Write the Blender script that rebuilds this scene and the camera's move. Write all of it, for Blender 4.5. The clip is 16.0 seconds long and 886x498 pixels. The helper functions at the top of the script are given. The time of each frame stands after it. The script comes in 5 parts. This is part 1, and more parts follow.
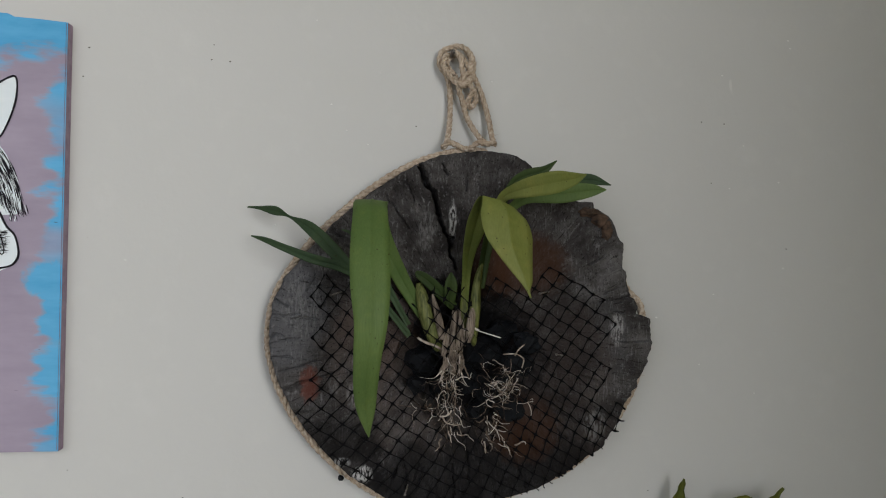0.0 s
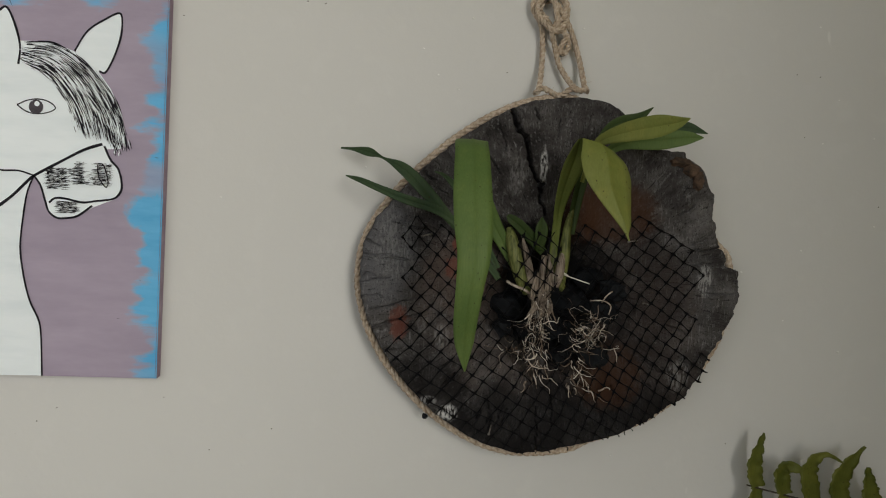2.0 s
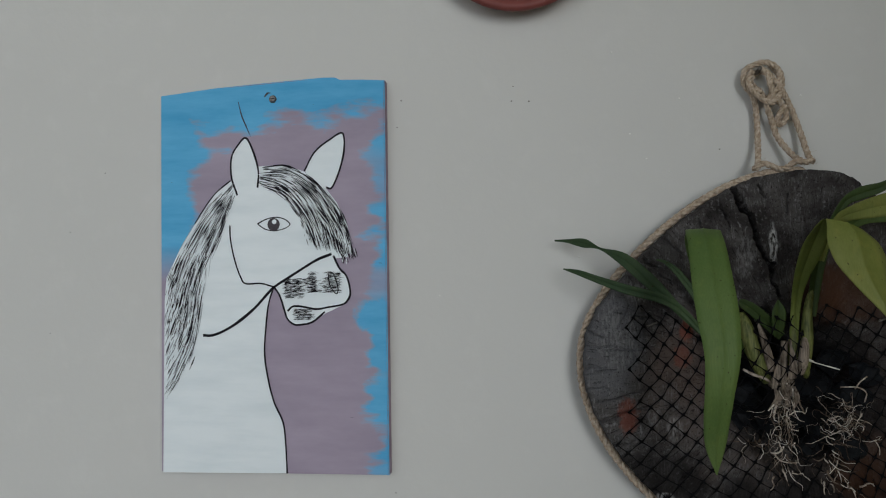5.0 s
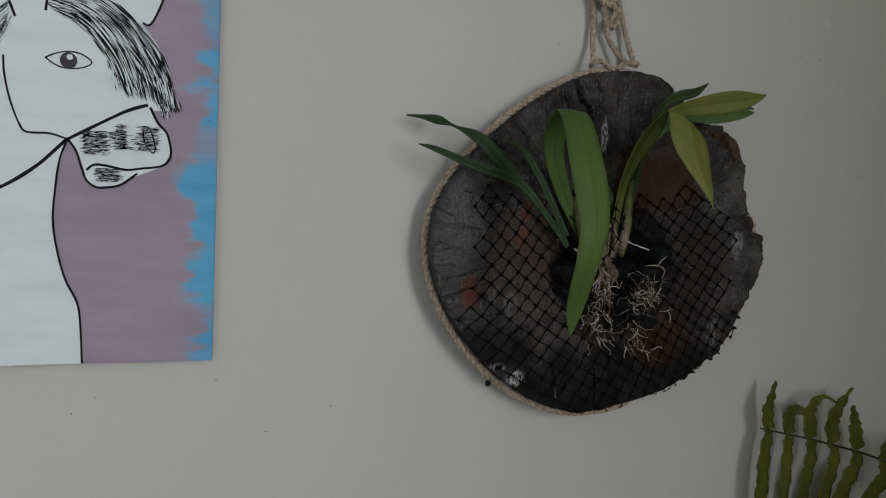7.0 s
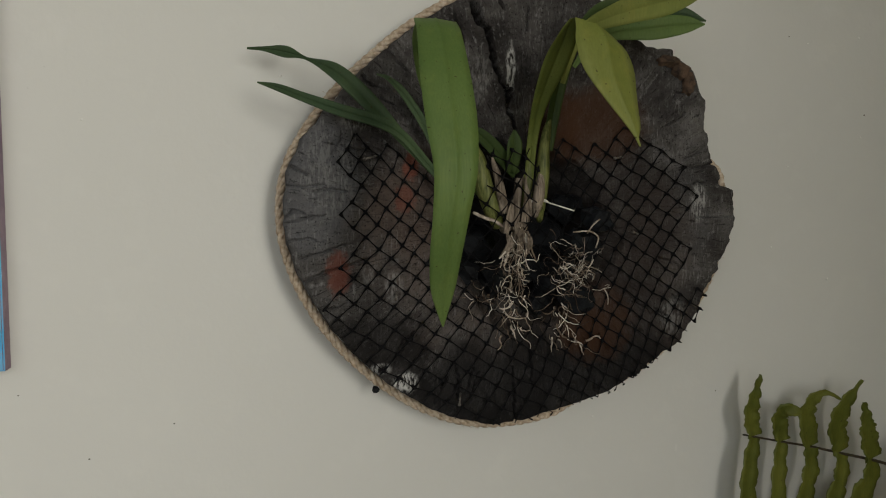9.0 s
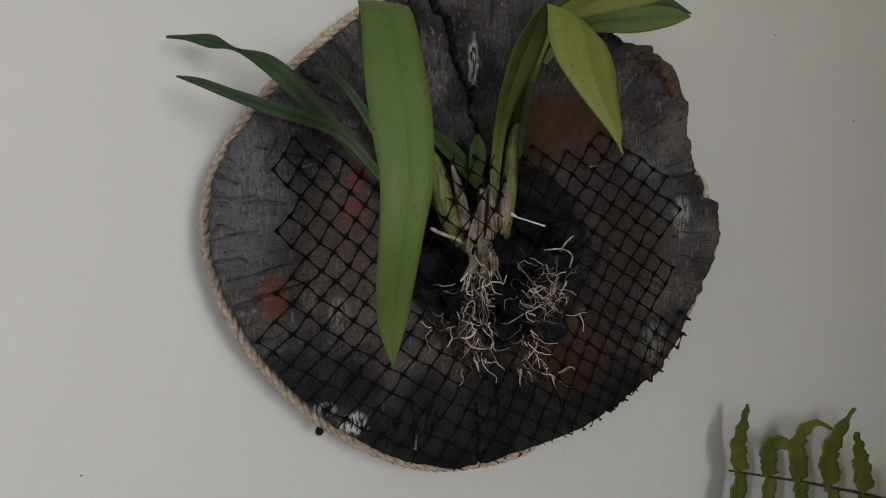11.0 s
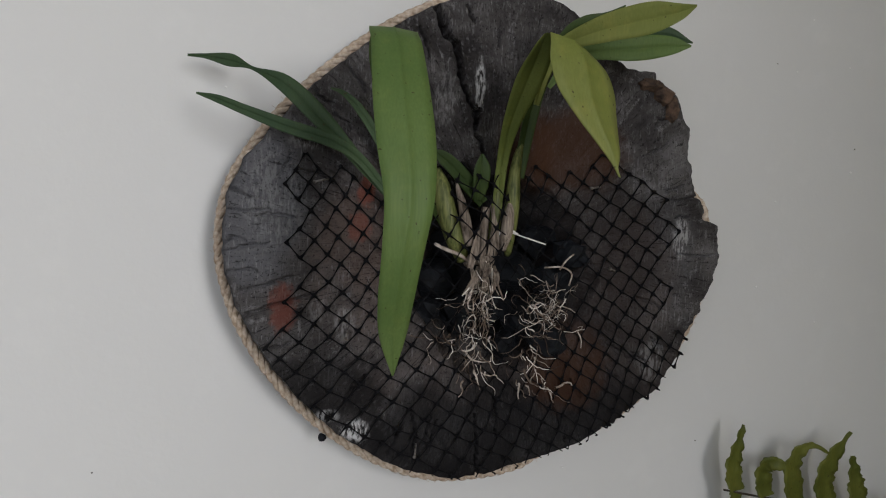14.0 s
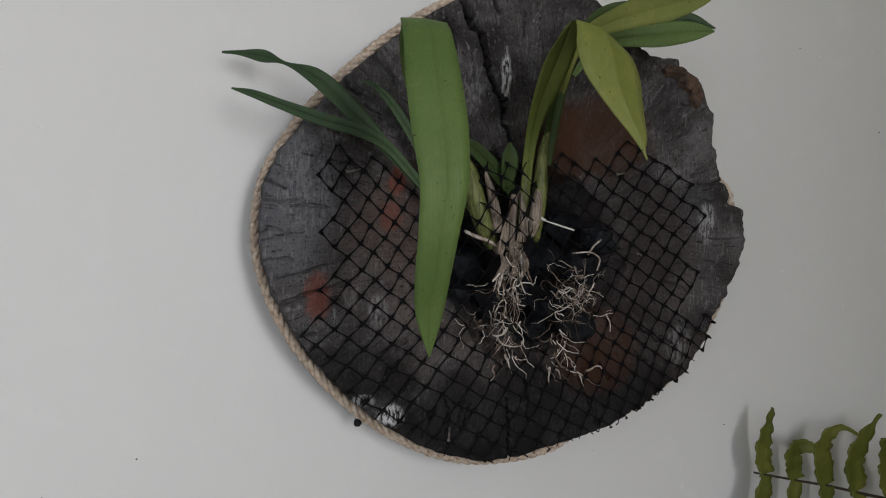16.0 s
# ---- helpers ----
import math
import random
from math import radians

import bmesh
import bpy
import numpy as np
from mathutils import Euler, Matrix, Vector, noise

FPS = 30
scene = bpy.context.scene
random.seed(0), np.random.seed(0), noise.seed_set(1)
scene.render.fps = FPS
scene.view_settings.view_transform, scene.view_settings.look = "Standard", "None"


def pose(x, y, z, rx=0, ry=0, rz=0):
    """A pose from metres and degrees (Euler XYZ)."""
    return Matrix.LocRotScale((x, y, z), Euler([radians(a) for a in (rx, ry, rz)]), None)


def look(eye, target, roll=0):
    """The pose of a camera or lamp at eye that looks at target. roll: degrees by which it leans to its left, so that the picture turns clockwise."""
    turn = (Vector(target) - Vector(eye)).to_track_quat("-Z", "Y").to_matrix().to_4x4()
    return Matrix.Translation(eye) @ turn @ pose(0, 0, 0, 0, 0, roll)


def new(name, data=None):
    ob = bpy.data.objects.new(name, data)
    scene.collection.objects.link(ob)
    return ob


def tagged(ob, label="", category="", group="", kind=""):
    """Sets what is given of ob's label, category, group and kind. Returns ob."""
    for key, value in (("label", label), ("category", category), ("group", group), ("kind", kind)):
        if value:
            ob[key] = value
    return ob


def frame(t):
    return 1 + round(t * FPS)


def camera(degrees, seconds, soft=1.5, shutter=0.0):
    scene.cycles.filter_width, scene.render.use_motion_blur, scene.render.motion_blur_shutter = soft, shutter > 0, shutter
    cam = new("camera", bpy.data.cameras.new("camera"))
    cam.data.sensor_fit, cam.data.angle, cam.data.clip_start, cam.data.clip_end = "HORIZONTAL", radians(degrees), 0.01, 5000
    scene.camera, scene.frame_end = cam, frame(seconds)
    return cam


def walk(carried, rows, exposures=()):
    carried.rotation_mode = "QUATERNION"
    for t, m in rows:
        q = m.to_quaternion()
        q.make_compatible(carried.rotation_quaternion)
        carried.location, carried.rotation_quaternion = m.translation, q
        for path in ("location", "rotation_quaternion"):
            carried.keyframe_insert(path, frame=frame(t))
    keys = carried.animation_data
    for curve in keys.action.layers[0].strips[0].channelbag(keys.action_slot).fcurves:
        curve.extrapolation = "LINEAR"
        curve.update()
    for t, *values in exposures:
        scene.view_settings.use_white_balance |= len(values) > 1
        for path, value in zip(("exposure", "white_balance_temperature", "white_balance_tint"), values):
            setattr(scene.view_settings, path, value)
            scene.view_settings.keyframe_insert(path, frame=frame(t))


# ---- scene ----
cam = camera(63.6, 16.0, soft=1.1)
PATH = [
    (0, (-0.056, -0.023, 1.483), (0.171, 1.964, 1.503), 1.3),
    (0.5, (-0.077, -0.044, 1.476), (0.074, 1.95, 1.487), 0.8),
    (1, (-0.094, -0.039, 1.467), (0.053, 1.955, 1.419), 2.1),
    (1.5, (-0.107, -0.046, 1.46), (0.026, 1.949, 1.401), 1.8),
    (2, (-0.111, -0.025, 1.452), (0.021, 1.969, 1.391), 3.0),
    (2.4, (-0.093, -0.029, 1.482), (-0.012, 1.969, 1.531), 0.7),
    (2.5, (-0.106, -0.02, 1.478), (0.001, 1.975, 1.566), 1.3),
    (3, (-0.116, -0.054, 1.502), (-0.109, 1.945, 1.566), -0.1),
    (3.5, (-0.126, -0.056, 1.521), (-0.318, 1.934, 1.575), -0.3),
    (4, (-0.101, -0.046, 1.519), (-0.451, 1.922, 1.584), -1.5),
    (4.2, (-0.1, -0.048, 1.515), (-0.545, 1.9, 1.603), -1.3),
    (6.3, (-0.367, 0.012, 1.474), (-0.054, 1.987, 1.43), 1.3),
    (6.5, (-0.369, 0.013, 1.48), (0.034, 1.97, 1.398), 1.6),
    (7, (-0.335, 0.014, 1.441), (0.222, 1.931, 1.315), 2.8),
    (7.5, (-0.277, 0.039, 1.428), (0.261, 1.963, 1.328), 3.0),
    (8, (-0.219, 0.075, 1.414), (0.358, 1.986, 1.297), 2.7),
    (8.2, (-0.201, 0.093, 1.408), (0.352, 2.008, 1.246), 2.0),
    (10.3, (-0.134, 0.187, 1.416), (0.26, 2.147, 1.353), 0.9),
    (10.5, (-0.136, 0.2, 1.415), (0.3, 2.15, 1.318), 0.6),
    (11, (-0.129, 0.206, 1.416), (0.428, 2.123, 1.299), 0.5),
    (11.5, (-0.13, 0.205, 1.419), (0.464, 2.113, 1.33), 0.5),
    (12, (-0.131, 0.202, 1.421), (0.501, 2.099, 1.361), 1.0),
    (12.5, (-0.126, 0.195, 1.421), (0.517, 2.087, 1.361), 1.2),
    (13, (-0.126, 0.183, 1.422), (0.459, 2.095, 1.386), 0.4),
    (13.5, (-0.121, 0.178, 1.42), (0.412, 2.105, 1.373), 0.0),
    (14, (-0.127, 0.187, 1.418), (0.394, 2.117, 1.339), 2.0),
    (14.5, (-0.129, 0.201, 1.412), (0.46, 2.11, 1.31), 2.2),
    (15, (-0.131, 0.188, 1.418), (0.444, 2.103, 1.376), 1.0),
    (15.5, (-0.136, 0.182, 1.417), (0.394, 2.11, 1.372), 0.5),
    (16, (-0.139, 0.178, 1.408), (0.335, 2.119, 1.331), 0.9),
]
EXPOSURES = [(0.0, 0.22, 6300, 10), (1.0, 0.16, 6500, 9), (2.0, 0.06, 6800, 8), (3.0, 0.06, 6750, 6), (4.0, -0.17, 6400, 6), (6.5, -0.30, 5950, 10),
             (7.0, -0.36, 6250, 9), (7.5, -0.22, 6650, 9), (8.0, -0.10, 6950, 6), (10.5, 0.26, 6850, 8), (11.0, 0.20, 6500, 11), (12.0, 0.43, 6200, 13), (14.0, 0.40, 6180, 13), (16.0, 0.38, 6150, 13)]
walk(cam, [(t, look(eye, target, roll)) for t, eye, target, roll in PATH], EXPOSURES)

# ---- world and light ----
world = bpy.data.worlds.new("sky")
scene.world = world
world.use_nodes = True
sky = world.node_tree.nodes.new("ShaderNodeTexSky")
sky.sky_type, sky.sun_disc = "NISHITA", False
sky.sun_elevation, sky.sun_rotation = radians(48), radians(150)
world.node_tree.links.new(sky.outputs[0], world.node_tree.nodes["Background"].inputs[0])
world.node_tree.nodes["Background"].inputs[1].default_value = 0.07

sun = new("sun", bpy.data.lights.new("sun", "SUN"))
sun.data.energy, sun.data.angle, sun.data.color = 0.6, radians(25), (1.0, 0.96, 0.9)
sun.matrix_world = look((3.2, -3.0, 5.0), (0, 0.75, 1.4))


def assumed_light(name, eye, target, w, h, power, colour):
    """Area lamp standing in for daylight at an assumed, unseen opening of the porch."""
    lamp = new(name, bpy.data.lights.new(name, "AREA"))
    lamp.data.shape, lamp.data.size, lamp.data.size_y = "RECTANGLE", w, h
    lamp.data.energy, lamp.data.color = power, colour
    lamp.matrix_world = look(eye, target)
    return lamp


# Added lamps: the right one sets the wall's falloff, the left one fills.
assumed_light("assumed_daylight_east", (1.70, -2.62, 1.9), (1.45, 0.75, 1.5), 2.3, 1.5, 110, (1.0, 0.985, 0.955))
assumed_light("assumed_daylight_front", (-1.75, -2.62, 1.95), (-1.2, 0.75, 1.5), 2.0, 1.4, 16, (0.98, 0.99, 1.0))


# ---- materials ----
def node(nt, kind, **values):
    n = nt.nodes.new("ShaderNode" + kind)
    for key, value in values.items():
        if key in n.inputs:
            n.inputs[key].default_value = value
    return n


def material(name, rough=0.7, metal=0.0, spec=0.5):
    m = bpy.data.materials.new(name)
    m.use_nodes = True
    nt = m.node_tree
    b = nt.nodes["Principled BSDF"]
    b.inputs["Roughness"].default_value, b.inputs["Metallic"].default_value = rough, metal
    b.inputs["Specular IOR Level"].default_value = spec
    return m, nt, b


def place(nt):
    return nt.nodes.new("ShaderNodeNewGeometry").outputs["Position"]


def scaled(nt, vec, sx, sy, sz):
    n = nt.nodes.new("ShaderNodeMapping")
    n.inputs["Scale"].default_value = (sx, sy, sz)
    nt.links.new(vec, n.inputs["Vector"])
    return n.outputs[0]


def noise_tex(nt, vec, scale, detail=4.0, rough=0.55, distort=0.0):
    n = node(nt, "TexNoise", Scale=scale, Detail=detail, Roughness=rough, Distortion=distort)
    nt.links.new(vec, n.inputs["Vector"])
    return n.outputs["Fac"]


def ramp(nt, fac, stops, smooth=False):
    n = nt.nodes.new("ShaderNodeValToRGB")
    if smooth:
        n.color_ramp.interpolation = "EASE"
    els = n.color_ramp.elements
    while len(els) < len(stops):
        els.new(0.5)
    for e, (p, c) in zip(els, stops):
        e.position = p
        e.color = (c, c, c, 1) if isinstance(c, (int, float)) else (*c, 1)
    nt.links.new(fac, n.inputs[0])
    return n.outputs[0]


def mix(nt, fac, a, b):
    n = nt.nodes.new("ShaderNodeMix")
    n.data_type = "RGBA"
    for sock, v in ((n.inputs[0], fac), (n.inputs[6], a), (n.inputs[7], b)):
        if isinstance(v, (int, float)):
            sock.default_value = v
        elif isinstance(v, tuple):
            sock.default_value = (*v, 1)
        else:
            nt.links.new(v, sock)
    return n.outputs[2]


def calc(nt, op, a, b=None):
    n = nt.nodes.new("ShaderNodeMath")
    n.operation = op
    for i, v in enumerate((a, b)):
        if isinstance(v, (int, float)):
            n.inputs[i].default_value = v
        elif v is not None:
            nt.links.new(v, n.inputs[i])
    return n.outputs[0]


def bump(nt, b, height, strength=0.3, dist=0.001):
    n = node(nt, "Bump", Strength=strength, Distance=dist)
    nt.links.new(height, n.inputs["Height"])
    nt.links.new(n.outputs[0], b.inputs["Normal"])


def blotch(nt, pos, centre, size, ragged, frequency=60):
    """1 inside a ragged patch round a place of the world, 0 outside."""
    n = nt.nodes.new("ShaderNodeVectorMath")
    n.operation = "SUBTRACT"
    nt.links.new(pos, n.inputs[0])
    n.inputs[1].default_value = centre
    s = scaled(nt, n.outputs[0], 1 / size[0], 0, 1 / size[1])
    d = nt.nodes.new("ShaderNodeVectorMath")
    d.operation = "LENGTH"
    nt.links.new(s, d.inputs[0])
    wob = calc(nt, "MULTIPLY", calc(nt, "SUBTRACT", noise_tex(nt, pos, frequency, 6, 0.65), 0.5), ragged)
    return ramp(nt, calc(nt, "ADD", d.outputs["Value"], wob), [(0.55, 1.0), (1.0, 0.0)], True)


def wall_paint(name, tone):
    m, nt, b = material(name, 0.62, spec=0.35)
    pos = place(nt)
    big = noise_tex(nt, pos, 1.6, 3)
    fine = noise_tex(nt, pos, 38, 5)
    col = mix(nt, big, tuple(c * 0.93 for c in tone), tuple(min(1, c * 1.05) for c in tone))
    col = mix(nt, ramp(nt, fine, [(0.55, 0.0), (0.8, 0.25)]), col, tuple(min(1, c * 1.12) for c in tone))
    scuff = ramp(nt, noise_tex(nt, scaled(nt, pos, 60, 60, 14), 1.0, 2), [(0.74, 0.0), (0.78, 0.5)])
    col = mix(nt, scuff, col, tuple(min(1, c * 1.22) for c in tone))
    dust = ramp(nt, noise_tex(nt, pos, 420, 1), [(0.78, 0.0), (0.81, 0.6)])
    dust = calc(nt, "MULTIPLY", dust, ramp(nt, noise_tex(nt, pos, 9, 2), [(0.5, 0.0), (0.65, 1.0)]))
    col = mix(nt, dust, col, (0.16, 0.14, 0.12))
    nt.links.new(col, b.inputs["Base Color"])
    bump(nt, b, calc(nt, "ADD", calc(nt, "MULTIPLY", noise_tex(nt, pos, 14, 3), 2.0), noise_tex(nt, pos, 150, 4)), 0.10, 0.002)
    return m


def charred_wood():
    m, nt, b = material("charred_wood", 0.82, spec=0.06)
    pos = place(nt)
    # polar grain round the heart of the slice
    n = nt.nodes.new("ShaderNodeVectorMath")
    n.operation = "SUBTRACT"
    nt.links.new(pos, n.inputs[0])
    n.inputs[1].default_value = (0.055, 0.70, 1.40)
    sep = nt.nodes.new("ShaderNodeSeparateXYZ")
    nt.links.new(n.outputs[0], sep.inputs[0])
    ang = calc(nt, "ARCTAN2", sep.outputs[2], sep.outputs[0])
    ln = nt.nodes.new("ShaderNodeVectorMath")
    ln.operation = "LENGTH"
    nt.links.new(n.outputs[0], ln.inputs[0])
    com = nt.nodes.new("ShaderNodeCombineXYZ")
    nt.links.new(calc(nt, "MULTIPLY", ang, 26.0), com.inputs[0])
    nt.links.new(calc(nt, "MULTIPLY", ln.outputs["Value"], 38.0), com.inputs[1])
    rays = noise_tex(nt, com.outputs[0], 1.0, 8, 0.7, 1.2)
    patch = noise_tex(nt, pos, 22, 10, 0.66, 0.4)
    grain = noise_tex(nt, pos, 230, 6, 0.7)
    col = ramp(nt, patch, [(0.28, (0.014, 0.012, 0.012)), (0.42, (0.040, 0.036, 0.035)), (0.56, (0.078, 0.072, 0.070)), (0.70, (0.138, 0.131, 0.129))])
    col = mix(nt, ramp(nt, rays, [(0.32, 0.75), (0.42, 0.0)]), col, (0.014, 0.012, 0.012))
    pale = calc(nt, "MULTIPLY", ramp(nt, grain, [(0.5, 0.0), (0.62, 0.85)]), ramp(nt, rays, [(0.50, 0.0), (0.62, 1.0)]))
    col = mix(nt, pale, col, (0.19, 0.185, 0.185))
    # sun-bleached grey rim, warm brown wood under the net
    col = mix(nt, calc(nt, "MULTIPLY", blotch(nt, pos, (-0.125, 0.7, 1.425), (0.045, 0.075), 0.8, 30), 0.65), col, (0.118, 0.118, 0.127))
    col = mix(nt, calc(nt, "MULTIPLY", blotch(nt, pos, (0.20, 0.7, 1.40), (0.03, 0.06), 0.8, 30), 0.4), col, (0.075, 0.074, 0.078))
    brown = ramp(nt, noise_tex(nt, pos, 34, 6, 0.6), [(0.36, 0.1), (0.56, 0.8)])
    for c, s, k in (((-0.035, 0.7, 1.385), (0.075, 0.080), 0.9), ((0.03, 0.7, 1.30), (0.09, 0.03), 0.7), ((0.17, 0.7, 1.37), (0.05, 0.07), 0.6), ((0.19, 0.7, 1.29), (0.05, 0.04), 0.8)):
        col = mix(nt, calc(nt, "MULTIPLY", calc(nt, "MULTIPLY", blotch(nt, pos, c, s, 0.6), brown), k), col, (0.122, 0.098, 0.088))
    # short dark checks that run out from the heart, and scratches down the face
    fan = nt.nodes.new("ShaderNodeCombineXYZ")
    nt.links.new(calc(nt, "MULTIPLY", ang, 95.0), fan.inputs[0])
    nt.links.new(calc(nt, "MULTIPLY", ln.outputs["Value"], 60.0), fan.inputs[1])
    checks = noise_tex(nt, fan.outputs[0], 1.0, 3, 0.5, 0.8)
    col = mix(nt, ramp(nt, checks, [(0.32, 0.75), (0.37, 0.0)]), col, (0.008, 0.007, 0.007))
    scratch = noise_tex(nt, scaled(nt, pos, 700, 700, 90), 1.0, 5, 0.7)
    col = mix(nt, calc(nt, "MULTIPLY", ramp(nt, scratch, [(0.55, 0.0), (0.67, 0.75)]), ramp(nt, patch, [(0.40, 0.0), (0.55, 1.0)])), col, (0.22, 0.215, 0.215))
    pits = noise_tex(nt, pos, 620, 3, 0.6)
    col = mix(nt, ramp(nt, pits, [(0.33, 0.8), (0.42, 0.0)]), col, (0.010, 0.009, 0.009))
    # scorched bottom, with the shade of its lower right painted in
    col = mix(nt, calc(nt, "MULTIPLY", blotch(nt, pos, (0.080, 0.7, 1.248), (0.19, 0.072), 0.9, 30), 0.82), col, (0.010, 0.0095, 0.010))
    col = mix(nt, calc(nt, "MULTIPLY", blotch(nt, pos, (-0.085, 0.7, 1.293), (0.065, 0.032), 0.9, 40), 0.7), col, (0.010, 0.009, 0.009))
    col = mix(nt, calc(nt, "MULTIPLY", blotch(nt, pos, (0.165, 0.7, 1.295), (0.075, 0.06), 0.9, 30), 0.5), col, (0.016, 0.014, 0.014))
    # brown scorched wood round the hollow
    for c, s, k in (((0.115, 0.7, 1.475), (0.055, 0.04), 0.7), ((0.115, 0.7, 1.31), (0.045, 0.045), 0.6), ((0.075, 0.7, 1.475), (0.03, 0.045), 0.5), ((-0.03, 0.7, 1.41), (0.055, 0.06), 0.25)):
        col = mix(nt, calc(nt, "MULTIPLY", blotch(nt, pos, c, s, 0.7), k), col, (0.062, 0.027, 0.013))
    # burnt black hollow, coloured blacker for the shade inside it
    col = mix(nt, calc(nt, "MULTIPLY", blotch(nt, pos, (0.060, 0.7, 1.378), (0.080, 0.080), 0.9, 26), 0.96), col, (0.006, 0.006, 0.007))
    # dark brown patch to the right of the hollow
    col = mix(nt, calc(nt, "MULTIPLY", blotch(nt, pos, (0.145, 0.7, 1.39), (0.07, 0.08), 0.7, 30), 0.6), col, (0.028, 0.021, 0.019))
    # rust red stains
    for c, s, k in (((-0.104, 0.7, 1.352), (0.0115, 0.021), 0.5), ((-0.047, 0.7, 1.438), (0.008, 0.014), 0.55), ((-0.052, 0.7, 1.412), (0.010, 0.014), 0.4)):
        col = mix(nt, calc(nt, "MULTIPLY", blotch(nt, pos, c, s, 1.5, 110), k), col, (0.21, 0.055, 0.032))
    # remains of white paint
    flake = ramp(nt, noise_tex(nt, scaled(nt, pos, 420, 420, 130), 1.0, 5, 0.65), [(0.44, 0.0), (0.56, 1.0)])
    for c, s, k in (((-0.049, 0.7, 1.262), (0.013, 0.010), 0.9), ((-0.070, 0.7, 1.274), (0.010, 0.006), 0.4), ((0.036, 0.7, 1.520), (0.005, 0.024), 0.7),
                    ((0.212, 0.7, 1.412), (0.010, 0.020), 0.4), ((-0.112, 0.7, 1.43), (0.026, 0.040), 0.13), ((0.01, 0.7, 1.51), (0.010, 0.026), 0.12),
                    ((-0.060, 0.7, 1.34), (0.010, 0.014), 0.2), ((-0.078, 0.7, 1.352), (0.009, 0.012), 0.15), ((0.19, 0.7, 1.31), (0.016, 0.02), 0.2), ((-0.09, 0.7, 1.475), (0.016, 0.012), 0.25)):
        col = mix(nt, calc(nt, "MULTIPLY", calc(nt, "MULTIPLY", blotch(nt, pos, c, s, 1.0, 90), flake), k), col, (0.62, 0.61, 0.60))
    nt.links.new(col, b.inputs["Base Color"])
    bump(nt, b, calc(nt, "ADD", calc(nt, "MULTIPLY", rays, 1.5), calc(nt, "MULTIPLY", grain, 0.6)), 0.9, 0.0022)
    return m


def rope_fibre():
    m, nt, b = material("rope_fibre", 0.85, spec=0.2)
    pos = place(nt)
    col = ramp(nt, noise_tex(nt, pos, 260, 4), [(0.3, (0.30, 0.22, 0.15)), (0.55, (0.54, 0.44, 0.34)), (0.75, (0.70, 0.62, 0.52))])
    col = mix(nt, ramp(nt, noise_tex(nt, pos, 14, 3), [(0.42, 0.0), (0.7, 0.35)]), col, (0.26, 0.19, 0.14))
    nt.links.new(col, b.inputs["Base Color"])
    bump(nt, b, noise_tex(nt, pos, 900, 3), 0.5, 0.0006)
    return m


def leaf_skin(name, dark, pale, tip=None):
    m, nt, b = material(name, 0.56, spec=0.3)
    pos = place(nt)
    col = mix(nt, ramp(nt, noise_tex(nt, pos, 18, 3), [(0.35, 0.0), (0.68, 1.0)]), dark, pale)
    col = mix(nt, ramp(nt, noise_tex(nt, pos, 75, 5, 0.65), [(0.5, 0.0), (0.72, 0.4)]), col, (pale[0] * 1.2, pale[1] * 1.05, pale[2] * 0.9))
    col = mix(nt, ramp(nt, noise_tex(nt, scaled(nt, pos, 900, 900, 40), 1.0, 2), [(0.35, 0.22), (0.65, 0.0)]), col, tuple(c * 0.6 for c in dark))
    col = mix(nt, ramp(nt, noise_tex(nt, pos, 380, 1), [(0.735, 0.0), (0.765, 0.8)]), col, (0.05, 0.04, 0.012))
    nt.links.new(col, b.inputs["Base Color"])
    bump(nt, b, noise_tex(nt, scaled(nt, pos, 700, 700, 60), 1.0, 2), 0.15, 0.0006)
    b.inputs["Subsurface Weight"].default_value = 0.0
    # thin blades let some light through
    out = nt.nodes["Material Output"]
    tr = nt.nodes.new("ShaderNodeBsdfTranslucent")
    nt.links.new(col, tr.inputs["Color"])
    mx = nt.nodes.new("ShaderNodeMixShader")
    mx.inputs[0].default_value = 0.22
    nt.links.new(b.outputs[0], mx.inputs[1])
    nt.links.new(tr.outputs[0], mx.inputs[2])
    nt.links.new(mx.outputs[0], out.inputs["Surface"])
    return m


def mottled(name, a, c, scale, rough=0.7, relief=0.3, dist=0.0008, metal=0.0, spec=0.4, span=(0.32, 0.68)):
    m, nt, b = material(name, rough, metal, spec)
    pos = place(nt)
    nt.links.new(ramp(nt, noise_tex(nt, pos, scale, 5, 0.6), [(span[0], a), (span[1], c)]), b.inputs["Base Color"])
    bump(nt, b, noise_tex(nt, pos, scale * 4, 4), relief, dist)
    return m


def streaked(name, a, c, rough=0.7):
    """Fine stripes that run upwards, as on dry sheaths and ribbed bulbs."""
    m, nt, b = material(name, rough, spec=0.3)
    pos = place(nt)
    fac = calc(nt, "ADD", calc(nt, "MULTIPLY", noise_tex(nt, scaled(nt, pos, 520, 520, 45), 1.0, 4, 0.6), 0.7), calc(nt, "MULTIPLY", noise_tex(nt, pos, 70, 4), 0.3))
    nt.links.new(ramp(nt, fac, [(0.36, a), (0.62, c)]), b.inputs["Base Color"])
    bump(nt, b, fac, 0.7, 0.0012)
    return m


